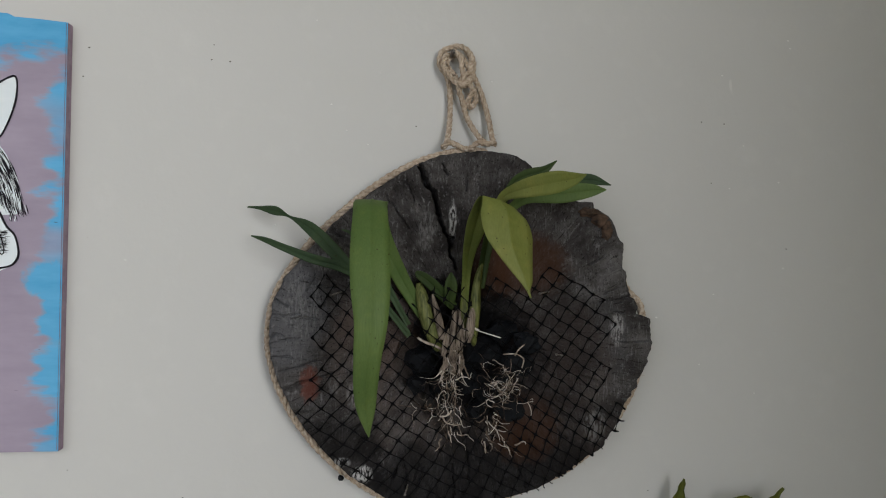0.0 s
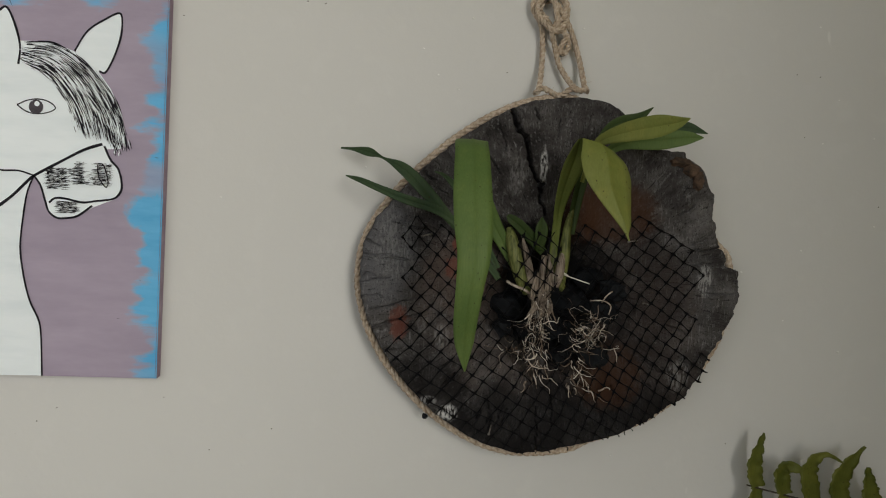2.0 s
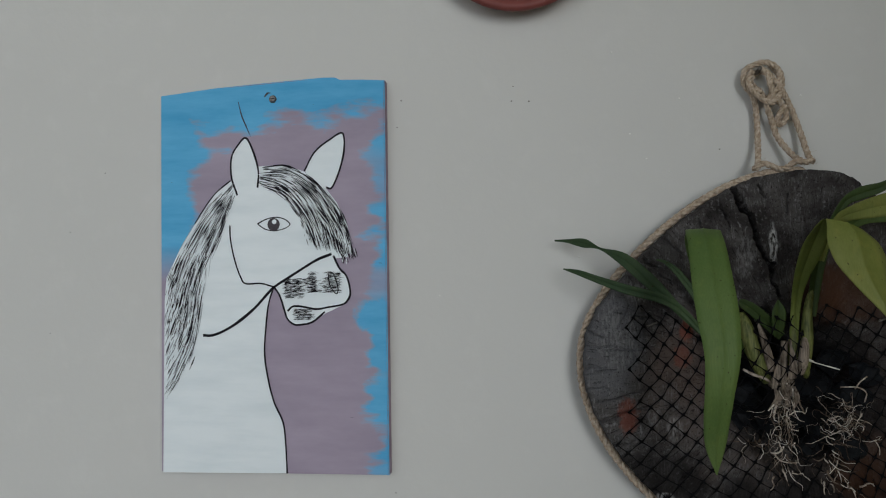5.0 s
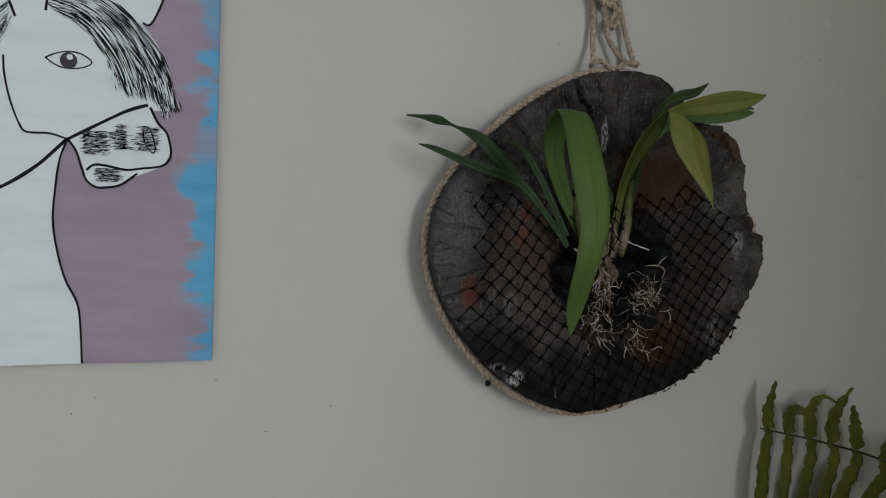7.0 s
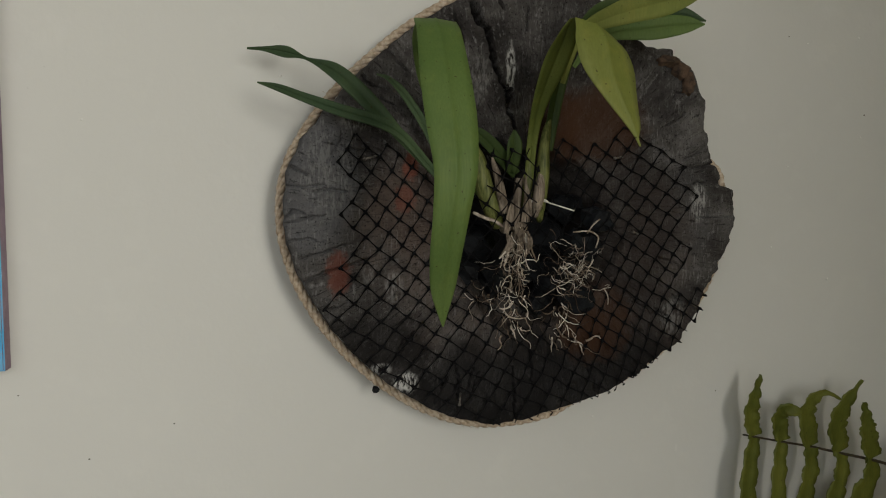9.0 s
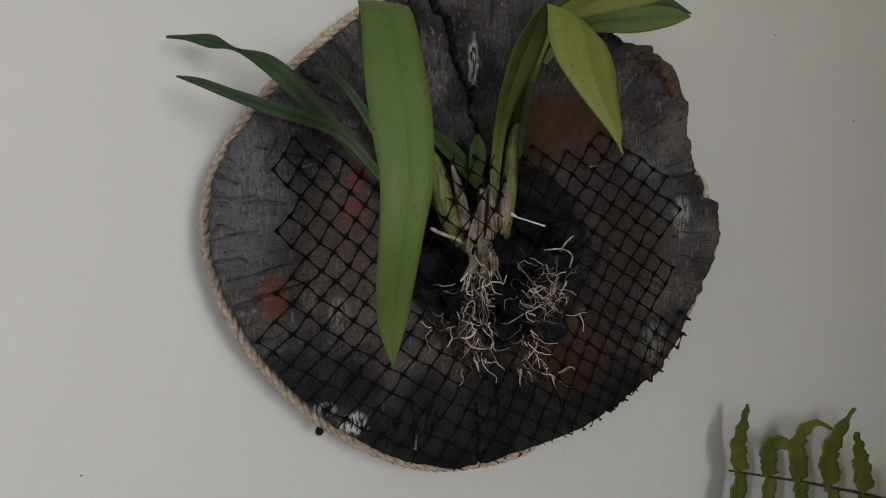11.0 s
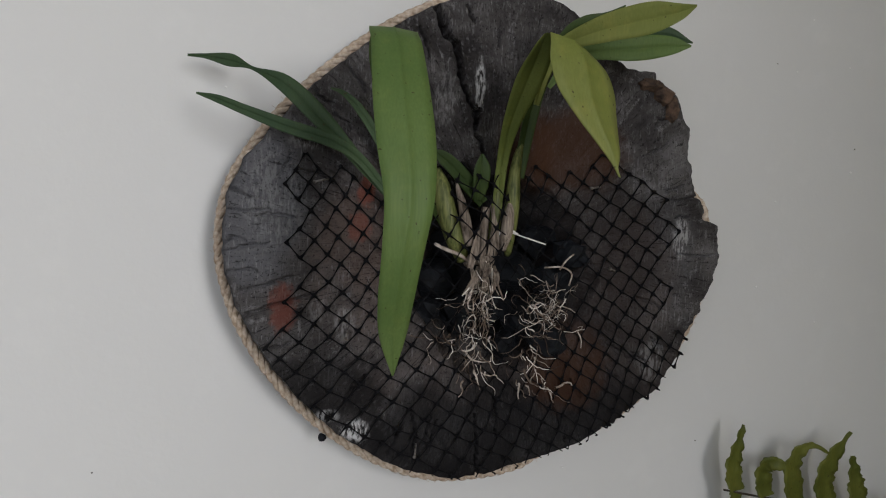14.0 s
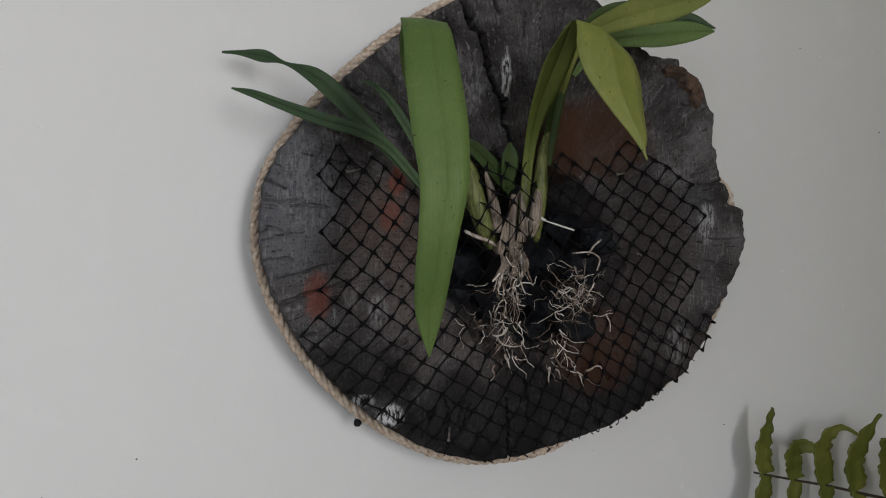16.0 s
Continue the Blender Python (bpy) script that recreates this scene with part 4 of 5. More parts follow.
TANGLES = [
    (14, (0.038, 0.682, 1.386), (0.0035, 0.003, 0.003), (-0.05, 0, -1), 0.036, 0.14, 0.0008, None, "bundle of thick dry white roots"),
    (70, (0.035, 0.682, 1.354), (0.007, 0.005, 0.013), (0.0, -0.05, -1), 0.028, 0.5, 0.00042, None, "tangle of fine dry roots"),
    (15, (0.014, 0.687, 1.332), (0.008, 0.003, 0.006), (-0.4, 0, -0.8), 0.022, 0.5, 0.0006, None, "tangle of fine dry roots"),
    (22, (0.035, 0.688, 1.320), (0.006, 0.003, 0.009), (0.05, 0, -1), 0.026, 0.36, 0.0006, None, "dry hanging roots"),
    (85, (0.090, 0.684, 1.354), (0.012, 0.006, 0.012), (0, 0, -0.1), 0.028, 0.6, 0.00036, (0.09, 0.680, 1.350), "round tangle of fine pale roots"),
    (8, (0.094, 0.680, 1.344), (0.010, 0.002, 0.006), (0.8, 0, -0.2), 0.022, 0.3, 0.0006, None, "short thick white roots"),
    (26, (0.076, 0.686, 1.322), (0.005, 0.004, 0.011), (0.12, 0, -1), 0.022, 0.4, 0.0007, None, "dry hanging roots"),
    (13, (0.090, 0.688, 1.296), (0.009, 0.002, 0.006), (0.6, 0, -0.5), 0.018, 0.4, 0.0007, None, "dry hanging roots"),
]
for *how, label in TANGLES:
    part("root_tangle", root_mass(*how), ROOT, orchid, label)
part("root", tube(spline([r[:3] for r in [(0.049, 0.686, 1.413, 0.0004), (0.057, 0.680, 1.411, 0.0004), (0.067, 0.678, 1.408, 0.0004), (0.084, 0.677, 1.403, 0.0004)]], 14), [0.0004 + 0.00025 * i / 13 for i in range(14)], 6), ROOT_WHITE, orchid, "fresh white root tip")
part("root", tube(spline([r[:3] for r in [(0.047, 0.686, 1.403, 0.0004), (0.048, 0.680, 1.410, 0.0004), (0.055, 0.679, 1.413, 0.0004), (0.062, 0.679, 1.410, 0.0004)]], 14), 0.0010, 6), ROOT_WHITE, orchid, "fresh white root")
part("root", tube(spline([r[:3] for r in [(0.002, 0.688, 1.401, 0.0004), (0.010, 0.682, 1.397, 0.0004), (0.019, 0.682, 1.394, 0.0004), (0.027, 0.685, 1.389, 0.0004)]], 14), 0.0014, 6), ROOT, orchid, "dry root")
part("root", tube(spline([r[:3] for r in [(0.089, 0.690, 1.385, 0.0004), (0.101, 0.684, 1.386, 0.0004), (0.109, 0.684, 1.381, 0.0004), (0.108, 0.686, 1.372, 0.0004)]], 14), 0.0007, 6), ROOT, orchid, "dry root")
part("root", tube(spline([r[:3] for r in [(0.101, 0.688, 1.384, 0.0004), (0.104, 0.684, 1.391, 0.0004), (0.110, 0.684, 1.396, 0.0004)]], 10), 0.0007, 6), ROOT, orchid, "dry root")

# ---- nails in the face of the wood ----
def nail(a, b, name="nail"):
    v, f = tube([a, b], 0.0008, 8)
    d = (Vector(b) - Vector(a)).normalized()
    tube([Vector(b) - d * 0.0006, Vector(b) + d * 0.0006], 0.0013, 10, False, (v, f))
    return tagged(part(name, (v, f), STEEL), "bent rusty steel nail holding the netting", "nail", "nails in the wood")


for (x, _, z, _), (u, _, w, _) in ([(-0.068, 0.700, 1.447, 0.0004), (-0.085, 0.690, 1.442, 0.0004)], [(0.146, 0.700, 1.450, 0.0005), (0.126, 0.690, 1.447, 0.0004)], [(-0.002, 0.700, 1.254, 0.0004), (-0.007, 0.690, 1.244, 0.0004)], [(-0.056, 0.700, 1.341, 0.0004), (-0.060, 0.690, 1.332, 0.0004)], [(0.161, 0.700, 1.381, 0.0005), (0.145, 0.690, 1.385, 0.0004)]):
    nail((x, 0.707, z), (u, 0.6915, w))
tagged(part("dark_peg", lump((-0.0715, 0.7235, 1.2515), 0.0031, 0.3, 1.5, 3, 2), COAL), "dark blackened peg on the rope edging", "peg")

# ---- painted board ----
BY = 0.735
board = tagged(empty("painted_board", (-0.487, WY, 1.275)), "blue and mauve painted wooden board with a white shape", "painted board")


def board_body():
    top = [(-0.356, 1.7105), (-0.382, 1.7125), (-0.407, 1.7135), (-0.413, 1.7165), (-0.427, 1.717), (-0.50, 1.7135), (-0.556, 1.711), (-0.621, 1.705)]
    ring = [(-0.6185, 1.275), (-0.487, 1.2765), (-0.354, 1.278)] + top
    bm = bmesh.new()
    face = bm.faces.new([bm.verts.new((x, WY - 0.0015, z)) for x, z in ring])
    got = bmesh.ops.extrude_face_region(bm, geom=[face])
    for g in got["geom"]:
        if isinstance(g, bmesh.types.BMVert):
            g.co.y = BY
    rim = [e for e in bm.edges if all(abs(q.co.y - BY) < 1e-6 for q in e.verts)]
    bmesh.ops.bevel(bm, geom=rim, offset=0.0012, segments=2, affect="EDGES")
    return bm


panel = part("panel", board_body(), BOARD, board, "blue and mauve painted wooden panel", False)
panel.data.materials.append(EDGE)
for poly in panel.data.polygons:
    poly.material_index = 1 if poly.normal.y > -0.5 else 0


def flat_shape(pts, y, n=0):
    """A thin film of paint with the given smooth outline."""
    p = spline(pts + pts[:1], n)[:-1] if n else np.array(pts)
    bm = bmesh.new()
    ring = [bm.verts.new((a, y, b)) for a, b in p]
    face = bm.faces.new(ring)
    face.normal_update()
    bmesh.ops.triangulate(bm, faces=[face])
    return bm


def ribbon(pts, width, y, n=40, into=None, taper=False, rough=0.25):
    """A flat brush line along points."""
    v, f = into if into else ([], [])
    p = spline(pts, n)
    o = len(v)
    t = np.gradient(p, axis=0)
    seed = random.random() * 50
    for i in range(n):
        d = t[i] / (np.linalg.norm(t[i]) + 1e-9)
        k = i / (n - 1)
        w = width / 2 * (1 + rough * noise.noise((k * 9, seed, 0)))
        if taper:
            w *= max(0.12, math.sin(math.pi * (0.12 + 0.85 * k)))
        v.append((p[i, 0] - d[1] * w, y, p[i, 1] + d[0] * w))
        v.append((p[i, 0] + d[1] * w, y, p[i, 1] - d[0] * w))
    for i in range(n - 1):
        f.append((o + 2 * i, o + 2 * i + 1, o + 2 * i + 3, o + 2 * i + 2))
    return v, f


BODY = [(-0.616, 1.274), (-0.469, 1.277), (-0.471, 1.314), (-0.474, 1.334), (-0.484, 1.355), (-0.491, 1.381), (-0.495, 1.410), (-0.493, 1.442), (-0.490, 1.465), (-0.484, 1.483), (-0.477, 1.473), (-0.472, 1.458), (-0.468, 1.447), (-0.460, 1.441), (-0.451, 1.441), (-0.439, 1.444), (-0.425, 1.453), (-0.405, 1.462), (-0.398, 1.468), (-0.396, 1.478), (-0.400, 1.494), (-0.408, 1.503), (-0.413, 1.514), (-0.399, 1.515), (-0.394, 1.526), (-0.399, 1.551), (-0.411, 1.576), (-0.424, 1.593), (-0.449, 1.612), (-0.473, 1.620), (-0.502, 1.619), (-0.513, 1.608), (-0.534, 1.604), (-0.554, 1.589), (-0.578, 1.556), (-0.597, 1.526), (-0.613, 1.494), (-0.615, 1.468)]
EAR_A = [(-0.517, 1.652), (-0.508, 1.636), (-0.502, 1.614), (-0.503, 1.590), (-0.527, 1.587), (-0.534, 1.608), (-0.534, 1.630), (-0.527, 1.643)]
EAR_B = [(-0.404, 1.653), (-0.402, 1.635), (-0.407, 1.613), (-0.416, 1.593), (-0.426, 1.594), (-0.447, 1.611), (-0.436, 1.633), (-0.419, 1.646)]
part("white_shape", flat_shape(BODY, BY - 0.0004), WHITE, board, "plain white painted area", False)
part("white_shape", flat_shape(EAR_A, BY - 0.0006, 40), WHITE, board, "plain white painted pointed shape", False)
part("white_shape", flat_shape(EAR_B, BY - 0.0006, 40), WHITE, board, "plain white painted pointed shape", False)
LINES = [
    (0.0018, [(-0.469, 1.277), (-0.471, 1.314), (-0.474, 1.334), (-0.484, 1.355), (-0.491, 1.381), (-0.495, 1.410), (-0.493, 1.442), (-0.490, 1.465), (-0.484, 1.483)]),
    (0.0021, [(-0.484, 1.483), (-0.477, 1.473), (-0.472, 1.458), (-0.468, 1.447), (-0.460, 1.441), (-0.451, 1.441), (-0.439, 1.444), (-0.425, 1.455)]),
    (0.0022, [(-0.468, 1.456), (-0.462, 1.461), (-0.452, 1.461), (-0.435, 1.458), (-0.422, 1.460), (-0.405, 1.463), (-0.398, 1.469), (-0.396, 1.478), (-0.400, 1.494), (-0.408, 1.503), (-0.415, 1.517)]),
    (0.0030, [(-0.417, 1.519), (-0.435, 1.512), (-0.459, 1.498), (-0.482, 1.484), (-0.489, 1.478), (-0.506, 1.460), (-0.526, 1.444), (-0.543, 1.434), (-0.557, 1.429), (-0.568, 1.429)]),
    (0.0017, [(-0.536, 1.553), (-0.535, 1.536), (-0.530, 1.513), (-0.523, 1.494), (-0.517, 1.487), (-0.499, 1.487), (-0.484, 1.483)]),
    (0.0021, [(-0.527, 1.587), (-0.534, 1.608), (-0.534, 1.630), (-0.527, 1.643), (-0.517, 1.652), (-0.508, 1.636), (-0.502, 1.614), (-0.503, 1.595)]),
    (0.0020, [(-0.448, 1.612), (-0.436, 1.633), (-0.419, 1.646), (-0.404, 1.653), (-0.402, 1.635), (-0.407, 1.613), (-0.416, 1.593), (-0.423, 1.593)]),
    (0.0014, [(-0.535, 1.604), (-0.551, 1.592), (-0.564, 1.577), (-0.578, 1.556)]),
    (0.0012, [(-0.503, 1.554), (-0.493, 1.559), (-0.482, 1.561), (-0.472, 1.559), (-0.465, 1.553), (-0.472, 1.548), (-0.484, 1.546), (-0.494, 1.548), (-0.503, 1.554)]),
    (0.0012, [(-0.421, 1.499), (-0.415, 1.497), (-0.410, 1.481), (-0.412, 1.475), (-0.419, 1.484), (-0.421, 1.497)]),
]
for w, pts in LINES:
    part("black_line", ribbon(pts, w, BY - 0.0009, 60), BLACK, board, "hand-painted black line", False)


def disc(x, z, r, y, n=24):
    return [(x, y, z)] + [(x + r * math.cos(2 * math.pi * k / n), y, z + r * math.sin(2 * math.pi * k / n)) for k in range(n)], [(0, k + 1, (k + 1) % n + 1) for k in range(n)]


(ex, ez), (gx, gz), (sx, sz) = [(-0.484, 1.553), (-0.483, 1.556), (-0.485, 1.695)]
part("grey_dot", disc(ex, ez, 0.0072, BY - 0.0012), GREY, board, "dark grey painted dot", False)
part("white_dot", disc(gx, gz, 0.0026, BY - 0.0017), WHITE, board, "small white painted dot", False)


def hair(strands, y, width, jitter):
    """Dry brush strokes laid side by side along guiding curves."""
    v, f = [], []
    for guides, count, cover in strands:
        a, b = (spline(g, 48) for g in guides)
        for _ in range(count):
            k = random.random()
            line = a * (1 - k) + b * k
            lo = random.uniform(0, 1 - cover[0])
            hi = min(1, lo + random.uniform(*cover))
            i0 = min(int(lo * 47), 43)
            q = line[i0:max(i0 + 4, int(hi * 47) + 1)]
            q = q + np.array([random.gauss(0, jitter), random.gauss(0, jitter)])
            ribbon([tuple(r) for r in q], width * random.uniform(0.3, 1.3), y - random.uniform(0, 0.0002), 10, (v, f), True, 0.6)
    return v, f


FORELOCK = [(([(-0.501, 1.597), (-0.476, 1.585), (-0.454, 1.558), (-0.444, 1.531)], [(-0.500, 1.618), (-0.462, 1.617), (-0.426, 1.592), (-0.400, 1.551), (-0.390, 1.515)]), 430, (0.04, 0.2)),
            (([(-0.500, 1.608), (-0.469, 1.596), (-0.442, 1.565), (-0.425, 1.526)], [(-0.500, 1.597), (-0.471, 1.586), (-0.449, 1.558), (-0.435, 1.526)]), 130, (0.05, 0.3)),
            (([(-0.426, 1.593), (-0.406, 1.564), (-0.394, 1.532), (-0.388, 1.513)], [(-0.439, 1.571), (-0.419, 1.545), (-0.409, 1.519), (-0.406, 1.508)]), 120, (0.05, 0.3))]
MANE = [(([(-0.532, 1.601), (-0.561, 1.573), (-0.591, 1.529), (-0.613, 1.487)], [(-0.531, 1.585), (-0.546, 1.546), (-0.563, 1.507), (-0.577, 1.468)]), 190, (0.04, 0.25)),
        (([(-0.585, 1.540), (-0.600, 1.514), (-0.609, 1.494), (-0.614, 1.476)], [(-0.561, 1.520), (-0.568, 1.468), (-0.577, 1.416), (-0.590, 1.383)]), 150, (0.04, 0.26)),
        (([(-0.595, 1.507), (-0.604, 1.481), (-0.610, 1.461), (-0.614, 1.442)], [(-0.570, 1.468), (-0.577, 1.422), (-0.594, 1.383), (-0.612, 1.353)]), 150, (0.04, 0.26))]
part("brush_shading", hair([(g, n // 2, c) for g, n, c in MANE], BY - 0.0010, 0.0011, 0.0016), GREY_WASH, board, "thin grey brush strokes", False)
part("brush_shading", hair(FORELOCK, BY - 0.0011, 0.00095, 0.0014), BLACK, board, "dry black brush strokes", False)
part("brush_shading", hair([(g, n, c) for g, n, c in MANE], BY - 0.0011, 0.0010, 0.0014), BLACK, board, "dry black brush strokes", False)
part("brush_shading", hair([(g, n // 5, c) for g, n, c in FORELOCK], BY - 0.0014, 0.00085, 0.0016), WHITE, board, "dry white brush strokes", False)
part("brush_shading", hair([(g, n // 3, c) for g, n, c in MANE], BY - 0.0014, 0.00085, 0.0016), WHITE, board, "dry white brush strokes", False)


def scumble(boxes, y):
    v, f = [], []
    for (x0, z0), (x1, z1), count in boxes:
        for _ in range(count):
            x, z = random.uniform(x0, x1), random.uniform(z1, z0)
            ribbon([(x - 0.004 * random.random(), z), (x, z + 0.0004), (x + 0.005 * random.random(), z + 0.0003)], 0.00042, y, 6, (v, f), True, 0.8)
    return v, f


(a0, a1, b0, b1, c0, c1, d0, d1) = [(-0.471, 1.492), (-0.451, 1.470), (-0.444, 1.499), (-0.435, 1.476), (-0.424, 1.499), (-0.408, 1.476), (-0.460, 1.458), (-0.440, 1.446)]
part("brush_shading", scumble([(a0, a1, 230), (b0, b1, 120), (c0, c1, 160), (d0, d1, 170), (a0, c1, 200)], BY - 0.0013), BLACK, board, "dry black brush shading", False)
bm = bmesh.new()
bmesh.ops.create_cone(bm, cap_ends=True, segments=18, radius1=0.0047, radius2=0.0034, depth=0.003, matrix=pose(sx, BY - 0.0012, sz, 90, 0, 0))
screw = part("screw", bm, STEEL, board, "steel screw head", False)
part("slot", slab(sx - 0.0032, sx + 0.0032, BY - 0.0030, BY - 0.0024, sz - 0.0004, sz + 0.0004), BLACK, screw, "", False)
part("drip_line", ribbon([(-0.526, 1.694), (-0.522, 1.678), (-0.516, 1.664), (-0.511, 1.653)], 0.0015, BY - 0.0005, 20, None, True), GREY, board, "faint grey paint smear", False)
part("paint_smudge", ribbon([(sx - 0.010, sz + 0.003), (sx - 0.006, sz + 0.007), (sx - 0.002, sz + 0.007)], 0.0026, BY - 0.0005, 14, None, True, 0.8), GREY, board, "dark smudge by the screw", False)

# ---- clay plate ----
PX, PZ, PR = -0.206, 1.869, 0.0955
plate = tagged(empty("clay_plate", (PX, WY, PZ)), "red clay plate with brown and white painted rosette on the wall", "plate")


def turned(profile, n=120):
    v, f = [], []
    m = len(profile)
    for i in range(n):
        a = 2 * math.pi * i / n
        for r, y in profile:
            v.append((PX + r * math.cos(a), y, PZ + r * math.sin(a)))
    for i in range(n):
        o, q = i * m, ((i + 1) % n) * m
        for k in range(m - 1):
            f.append((o + k, o + k + 1, q + k + 1, q + k))
    return v, f


part("dish", turned([(0.0, 0.748), (0.06, 0.7485), (0.075, 0.745), (0.090, 0.733), (0.0950, 0.7255), (0.0955, 0.7215), (0.0935, 0.7185), (0.0895, 0.7180), (0.0855, 0.7205), (0.083, 0.7245), (0.07, 0.7325), (0.05, 0.7345), (0.0, 0.735)]), CLAY, plate, "red-brown clay dish with a rounded rim")


def dish_y(r):
    return float(np.interp(r, [0, 0.05, 0.07, 0.083, 0.0855], [0.735, 0.7345, 0.7325, 0.7245, 0.7205]))


def on_dish(r, a, lift):
    return Vector((PX + r * math.cos(a), dish_y(r) - lift, PZ + r * math.sin(a)))


def dish_patch(corners, lift, n=7):
    """A painted four-sided field laid on the dish, given by radius and angle."""
    (r0, a0), (r1, a1), (r2, a2), (r3, a3) = corners
    v, f = [], []
    for i in range(n):
        for j in range(n):
            s, t = i / (n - 1), j / (n - 1)
            r = (r0 * (1 - s) + r1 * s) * (1 - t) + (r3 * (1 - s) + r2 * s) * t
            a = (a0 * (1 - s) + a1 * s) * (1 - t) + (a3 * (1 - s) + a2 * s) * t
            v.append(on_dish(r, a, lift))
    for i in range(n - 1):
        for j in range(n - 1):
            f.append((i * n + j, i * n + j + 1, (i + 1) * n + j + 1, (i + 1) * n + j))
    return v, f


def dish_line(pts, width, into, lift=0.0007):
    v, f = into
    o = len(v)
    n = 16
    q = spline(pts, n) if len(pts) > 2 else np.array([np.array(pts[0]) * (1 - k / (n - 1)) + np.array(pts[1]) * k / (n - 1) for k in range(n)])
    line = [on_dish(r, a, lift) for r, a in q]
    for i in range(n):
        t = (line[min(i + 1, n - 1)] - line[max(i - 1, 0)]).normalized()
        s = t.cross(Vector((0, 1, 0))).normalized() * width / 2 * (1 + 0.3 * noise.noise((i * 0.7, o * 0.1, 0)))
        v.extend([line[i] + s, line[i] - s])
    for i in range(n - 1):
        f.append((o + 2 * i, o + 2 * i + 1, o + 2 * i + 3, o + 2 * i + 2))


part("slip_ground", turned([(0.0, 0.7342), (0.05, 0.7337), (0.07, 0.7317), (0.0828, 0.7240)]), GLAZE, plate, "pale pinkish slip")
lines = ([], [])
PETALS = 14
for k in range(PETALS):
    a = 2 * math.pi * (k + 0.2) / PETALS
    w = 2 * math.pi / PETALS
    part("white_petal", dish_patch([(0.0685, a), (0.0735, a + w * 0.62), (0.0775, a + w * 1.22), (0.0818, a + w * 0.5)], 0.0010), GLAZE_WHITE, plate)
    dish_line([(0.067, a - 0.02), (0.0735, a + w * 0.62), (0.0775, a + w * 1.3)], 0.0019, lines, 0.0014)
    dish_line([(0.067, a - 0.02), (0.0815, a + w * 0.5), (0.0785, a + w * 1.3)], 0.0017, lines, 0.0014)
for k in range(48):
    a = 2 * math.pi * k / 48
    dish_line([(0.0665, a), (0.0665, a + 0.14)], 0.0020, lines, 0.0013)
    dish_line([(0.0615, a), (0.0615, a + 0.14)], 0.0017, lines, 0.0013)
    dish_line([(0.030, a), (0.030, a + 0.14)], 0.0017, lines, 0.0013)
for k in range(14):
    a = 2 * math.pi * (k + 0.3) / 14
    w = 2 * math.pi / 14
    dish_line([(0.031, a), (0.061, a + w * 0.5)], 0.0020, lines, 0.0013)
    dish_line([(0.061, a + w * 0.5), (0.031, a + w)], 0.0020, lines, 0.0013)
    part("seed_dot", dish_patch([(0.0545, a - 0.02), (0.0525, a + 0.02), (0.0505, a + 0.02), (0.0525, a - 0.02)], 0.0012, 3), GLAZE_LINE, plate)
    part("seed_dot", dish_patch([(0.040, a + w / 2 - 0.03), (0.038, a + w / 2 + 0.03), (0.0355, a + w / 2 + 0.02), (0.038, a + w / 2 - 0.03)], 0.0012, 3), GLAZE_LINE, plate)
part("brown_pattern", lines, GLAZE_LINE, plate, "hand-painted brown lines")

# ---- fern frond ----
fern = tagged(empty("fern_frond", (0.40, 0.727, 1.16)), "yellow-green fern frond leaning against the wall", "fern")
RACHIS = [(0.286, 0.727, 1.187, 0.0034), (0.326, 0.726, 1.178, 0.0035), (0.363, 0.725, 1.170, 0.0043), (0.402, 0.724, 1.160, 0.0044), (0.441, 0.722, 1.150, 0.0053), (0.482, 0.720, 1.136, 0.0055), (0.537, 0.716, 1.114, 0.0066)]
tail = [(0.566, 0.705, 1.085, 0.005), (0.582, 0.70, 0.95, 0.005), (0.585, 0.70, 0.5, 0.006), (0.58, 0.70, 0.0, 0.007)]
s = spline([r[:3] for r in RACHIS + tail], 90)
part("stalk", tube(s, [0.0009 + 0.0016 * i / 89 for i in range(90)], 7), FERN_STALK, fern, "thin dark brown stalk")


def leaflet(pts, seed):
    """A narrow leaflet with lobed, toothed edges along a bent midrib; pts give x, y, z, width."""
    n = 46
    s = spline(pts, n)
    v, f = [], []
    for i in range(n):
        p = Vector(s[i, :3])
        t = Vector(s[min(i + 1, n - 1), :3] - s[max(i - 1, 0), :3]).normalized()
        a = t.cross(Vector((0.15, -1, 0))).normalized()
        nor = a.cross(t)
        k = i / (n - 1)
        lobe = 0.88 + 0.15 * abs(math.sin(i * 0.8 + seed)) + 0.12 * noise.noise((i * 0.7, seed, 0))
        w = s[i, 3] * 0.55 * lobe
        for u in (-1, -0.5, 0, 0.5, 1):
            ruffle = 0.0012 * math.sin(i * 0.62 + seed + u) * abs(u)
            v.append(p + a * u * w + nor * (0.0018 * abs(u) + ruffle))
        for u in (-1, -0.5, 0, 0.5, 1):
            v.append(p + a * u * w + nor * (0.0018 * abs(u) + 0.0012 * math.sin(i * 0.62 + seed + u) * abs(u) - 0.0005))
    for i in range(n - 1):
        for k in range(4):
            o, q = i * 10 + k, (i + 1) * 10 + k
            f.append((o, o + 1, q + 1, q))
            f.append((o + 5, q + 5, q + 6, o + 6))
        o, q = i * 10, (i + 1) * 10
        f.append((o, q, q + 5, o + 5))
        f.append((o + 4, o + 9, q + 9, q + 4))
    return v, f


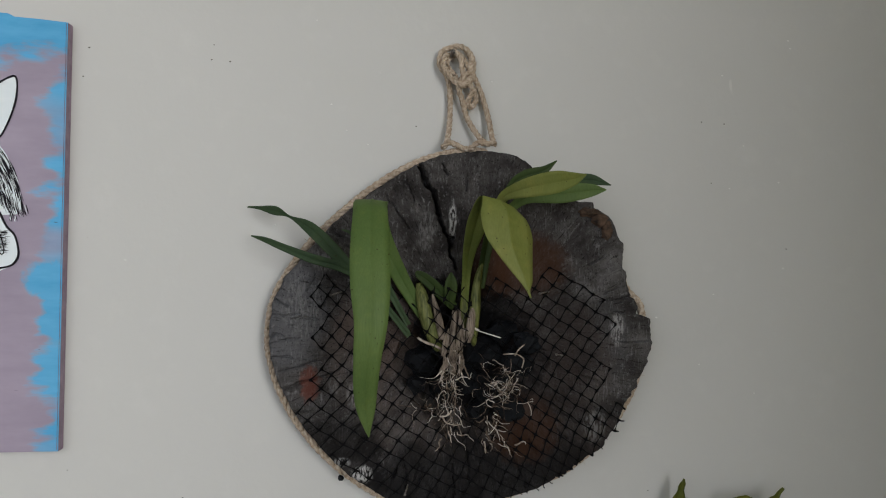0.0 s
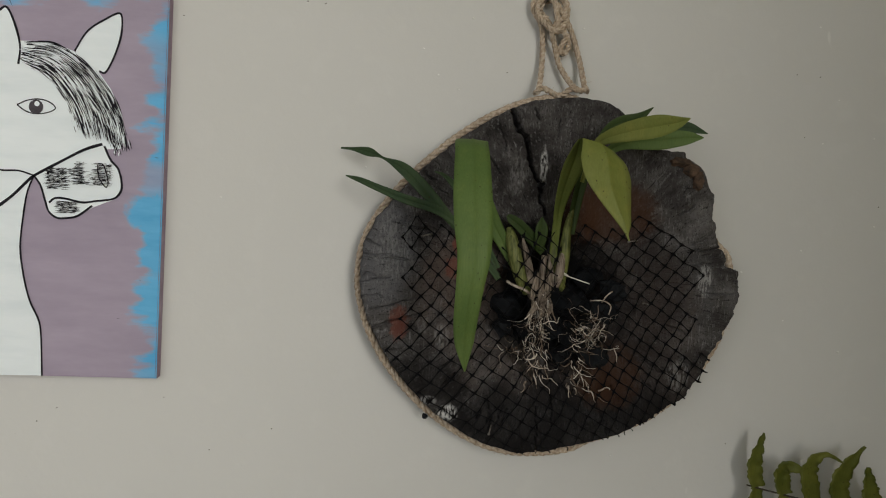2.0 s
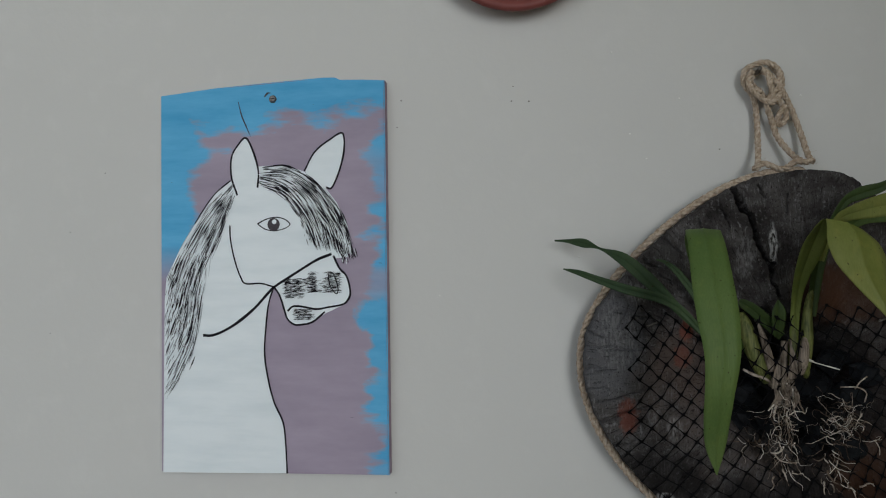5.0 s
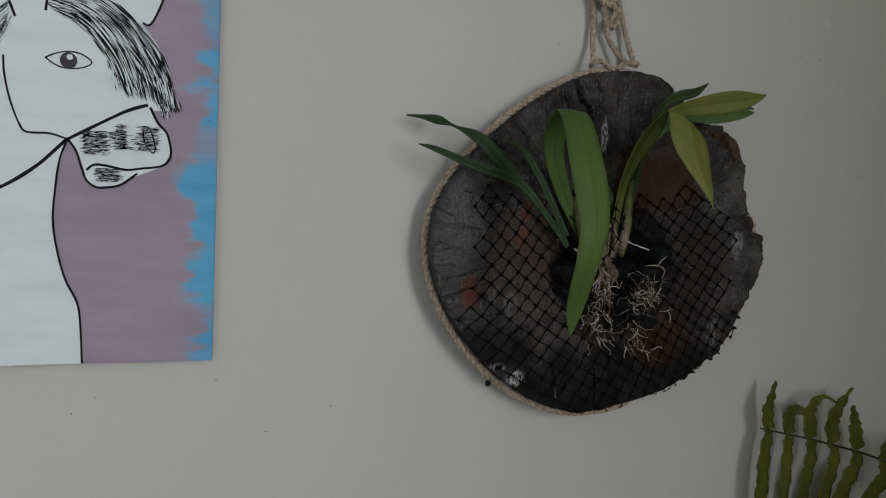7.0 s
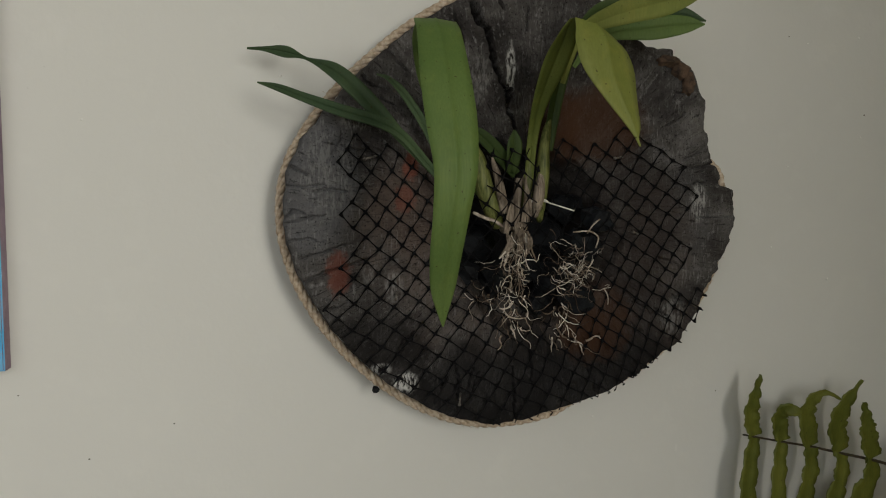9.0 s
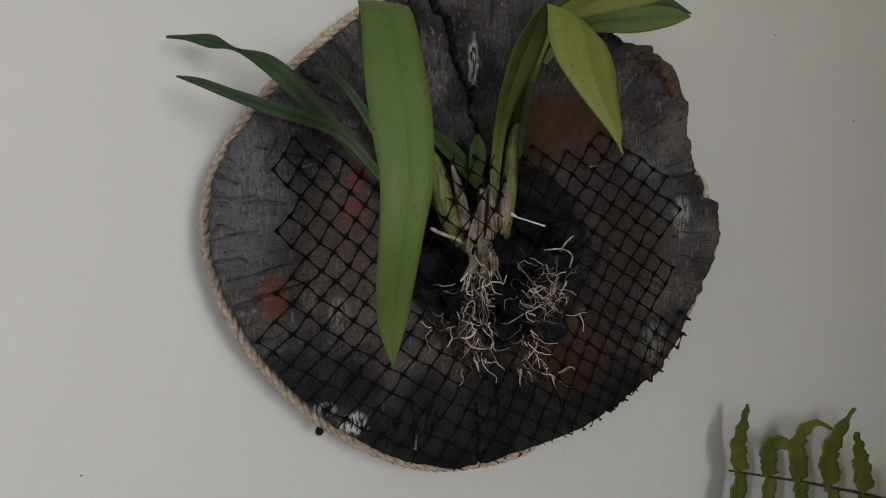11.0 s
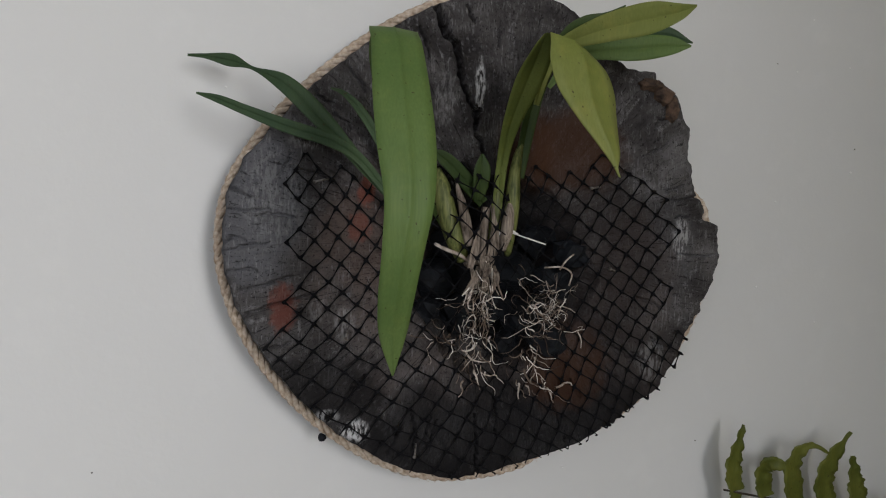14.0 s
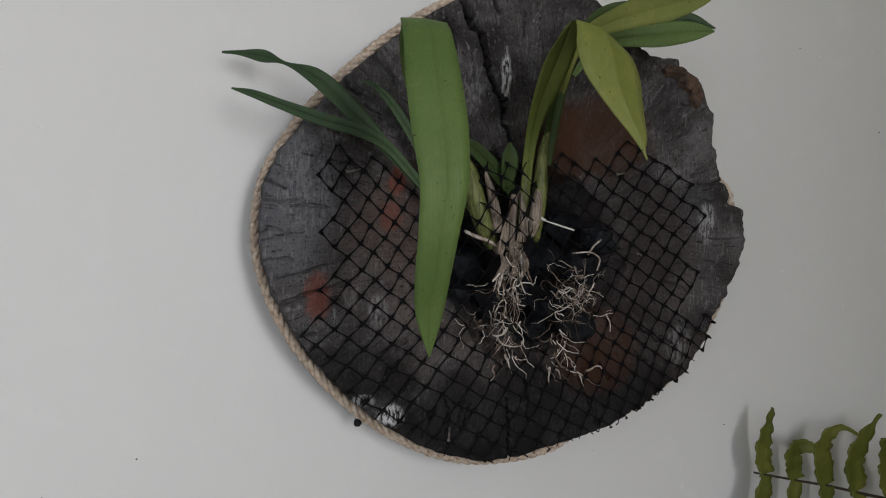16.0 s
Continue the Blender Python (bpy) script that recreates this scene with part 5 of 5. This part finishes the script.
UP = [
    [(0.298, 0.727, 1.185, 0.0150), (0.291, 0.724, 1.208, 0.0175), (0.293, 0.722, 1.227, 0.0121), (0.298, 0.722, 1.247, 0.0027)],
    [(0.329, 0.726, 1.178, 0.0154), (0.322, 0.723, 1.201, 0.0193), (0.327, 0.720, 1.211, 0.0138), (0.341, 0.716, 1.209, 0.0062)],
    [(0.362, 0.725, 1.171, 0.0172), (0.352, 0.722, 1.200, 0.0211), (0.354, 0.719, 1.218, 0.0154), (0.367, 0.716, 1.227, 0.0056), (0.387, 0.715, 1.218, 0.0014)],
    [(0.396, 0.724, 1.163, 0.0191), (0.386, 0.720, 1.192, 0.0231), (0.393, 0.718, 1.214, 0.0173), (0.411, 0.718, 1.237, 0.0015)],
    [(0.433, 0.722, 1.154, 0.0197), (0.424, 0.720, 1.178, 0.0224), (0.421, 0.721, 1.197, 0.0148), (0.419, 0.723, 1.212, 0.0044)],
    [(0.473, 0.720, 1.140, 0.0187), (0.472, 0.717, 1.153, 0.0217), (0.475, 0.716, 1.164, 0.0201), (0.472, 0.716, 1.170, 0.0093)],
    [(0.518, 0.717, 1.122, 0.0210), (0.515, 0.712, 1.149, 0.0271), (0.522, 0.708, 1.170, 0.0175), (0.536, 0.705, 1.184, 0.0032)],
]
for i, rows in enumerate(UP):
    part("leaflet", leaflet(rows, i * 1.3), FERN, fern)
DOWN = [
    [(0.298, 0.727, 1.184, 0.0137), (0.292, 0.724, 1.161, 0.0178), (0.289, 0.722, 1.130, 0.0193), (0.292, 0.724, 1.078, 0.0170), (0.298, 0.728, 1.024, 0.0036)],
    [(0.328, 0.726, 1.178, 0.0140), (0.323, 0.722, 1.156, 0.0168), (0.321, 0.720, 1.129, 0.0183), (0.322, 0.722, 1.076, 0.0173), (0.327, 0.726, 1.022, 0.0037)],
    [(0.361, 0.725, 1.170, 0.0158), (0.358, 0.721, 1.148, 0.0187), (0.350, 0.718, 1.121, 0.0201), (0.347, 0.720, 1.069, 0.0191), (0.348, 0.724, 1.008, 0.0038)],
    [(0.397, 0.724, 1.162, 0.0162), (0.393, 0.720, 1.140, 0.0192), (0.383, 0.717, 1.116, 0.0221), (0.372, 0.718, 1.061, 0.0209), (0.369, 0.722, 0.993, 0.0038)],
    [(0.433, 0.722, 1.153, 0.0182), (0.425, 0.718, 1.132, 0.0226), (0.408, 0.715, 1.112, 0.0255), (0.393, 0.716, 1.053, 0.0227), (0.387, 0.720, 0.986, 0.0039)],
    [(0.475, 0.720, 1.139, 0.0188), (0.469, 0.714, 1.118, 0.0234), (0.449, 0.712, 1.100, 0.0263), (0.428, 0.714, 1.044, 0.0233), (0.413, 0.718, 0.984, 0.0040)],
    [(0.519, 0.717, 1.121, 0.0194), (0.514, 0.711, 1.099, 0.0259), (0.500, 0.709, 1.074, 0.0274), (0.477, 0.712, 1.020, 0.0243), (0.462, 0.716, 0.966, 0.0041)],
]
for i, rows in enumerate(DOWN):
    part("leaflet", leaflet(rows, i * 1.7 + 5), FERN, fern)
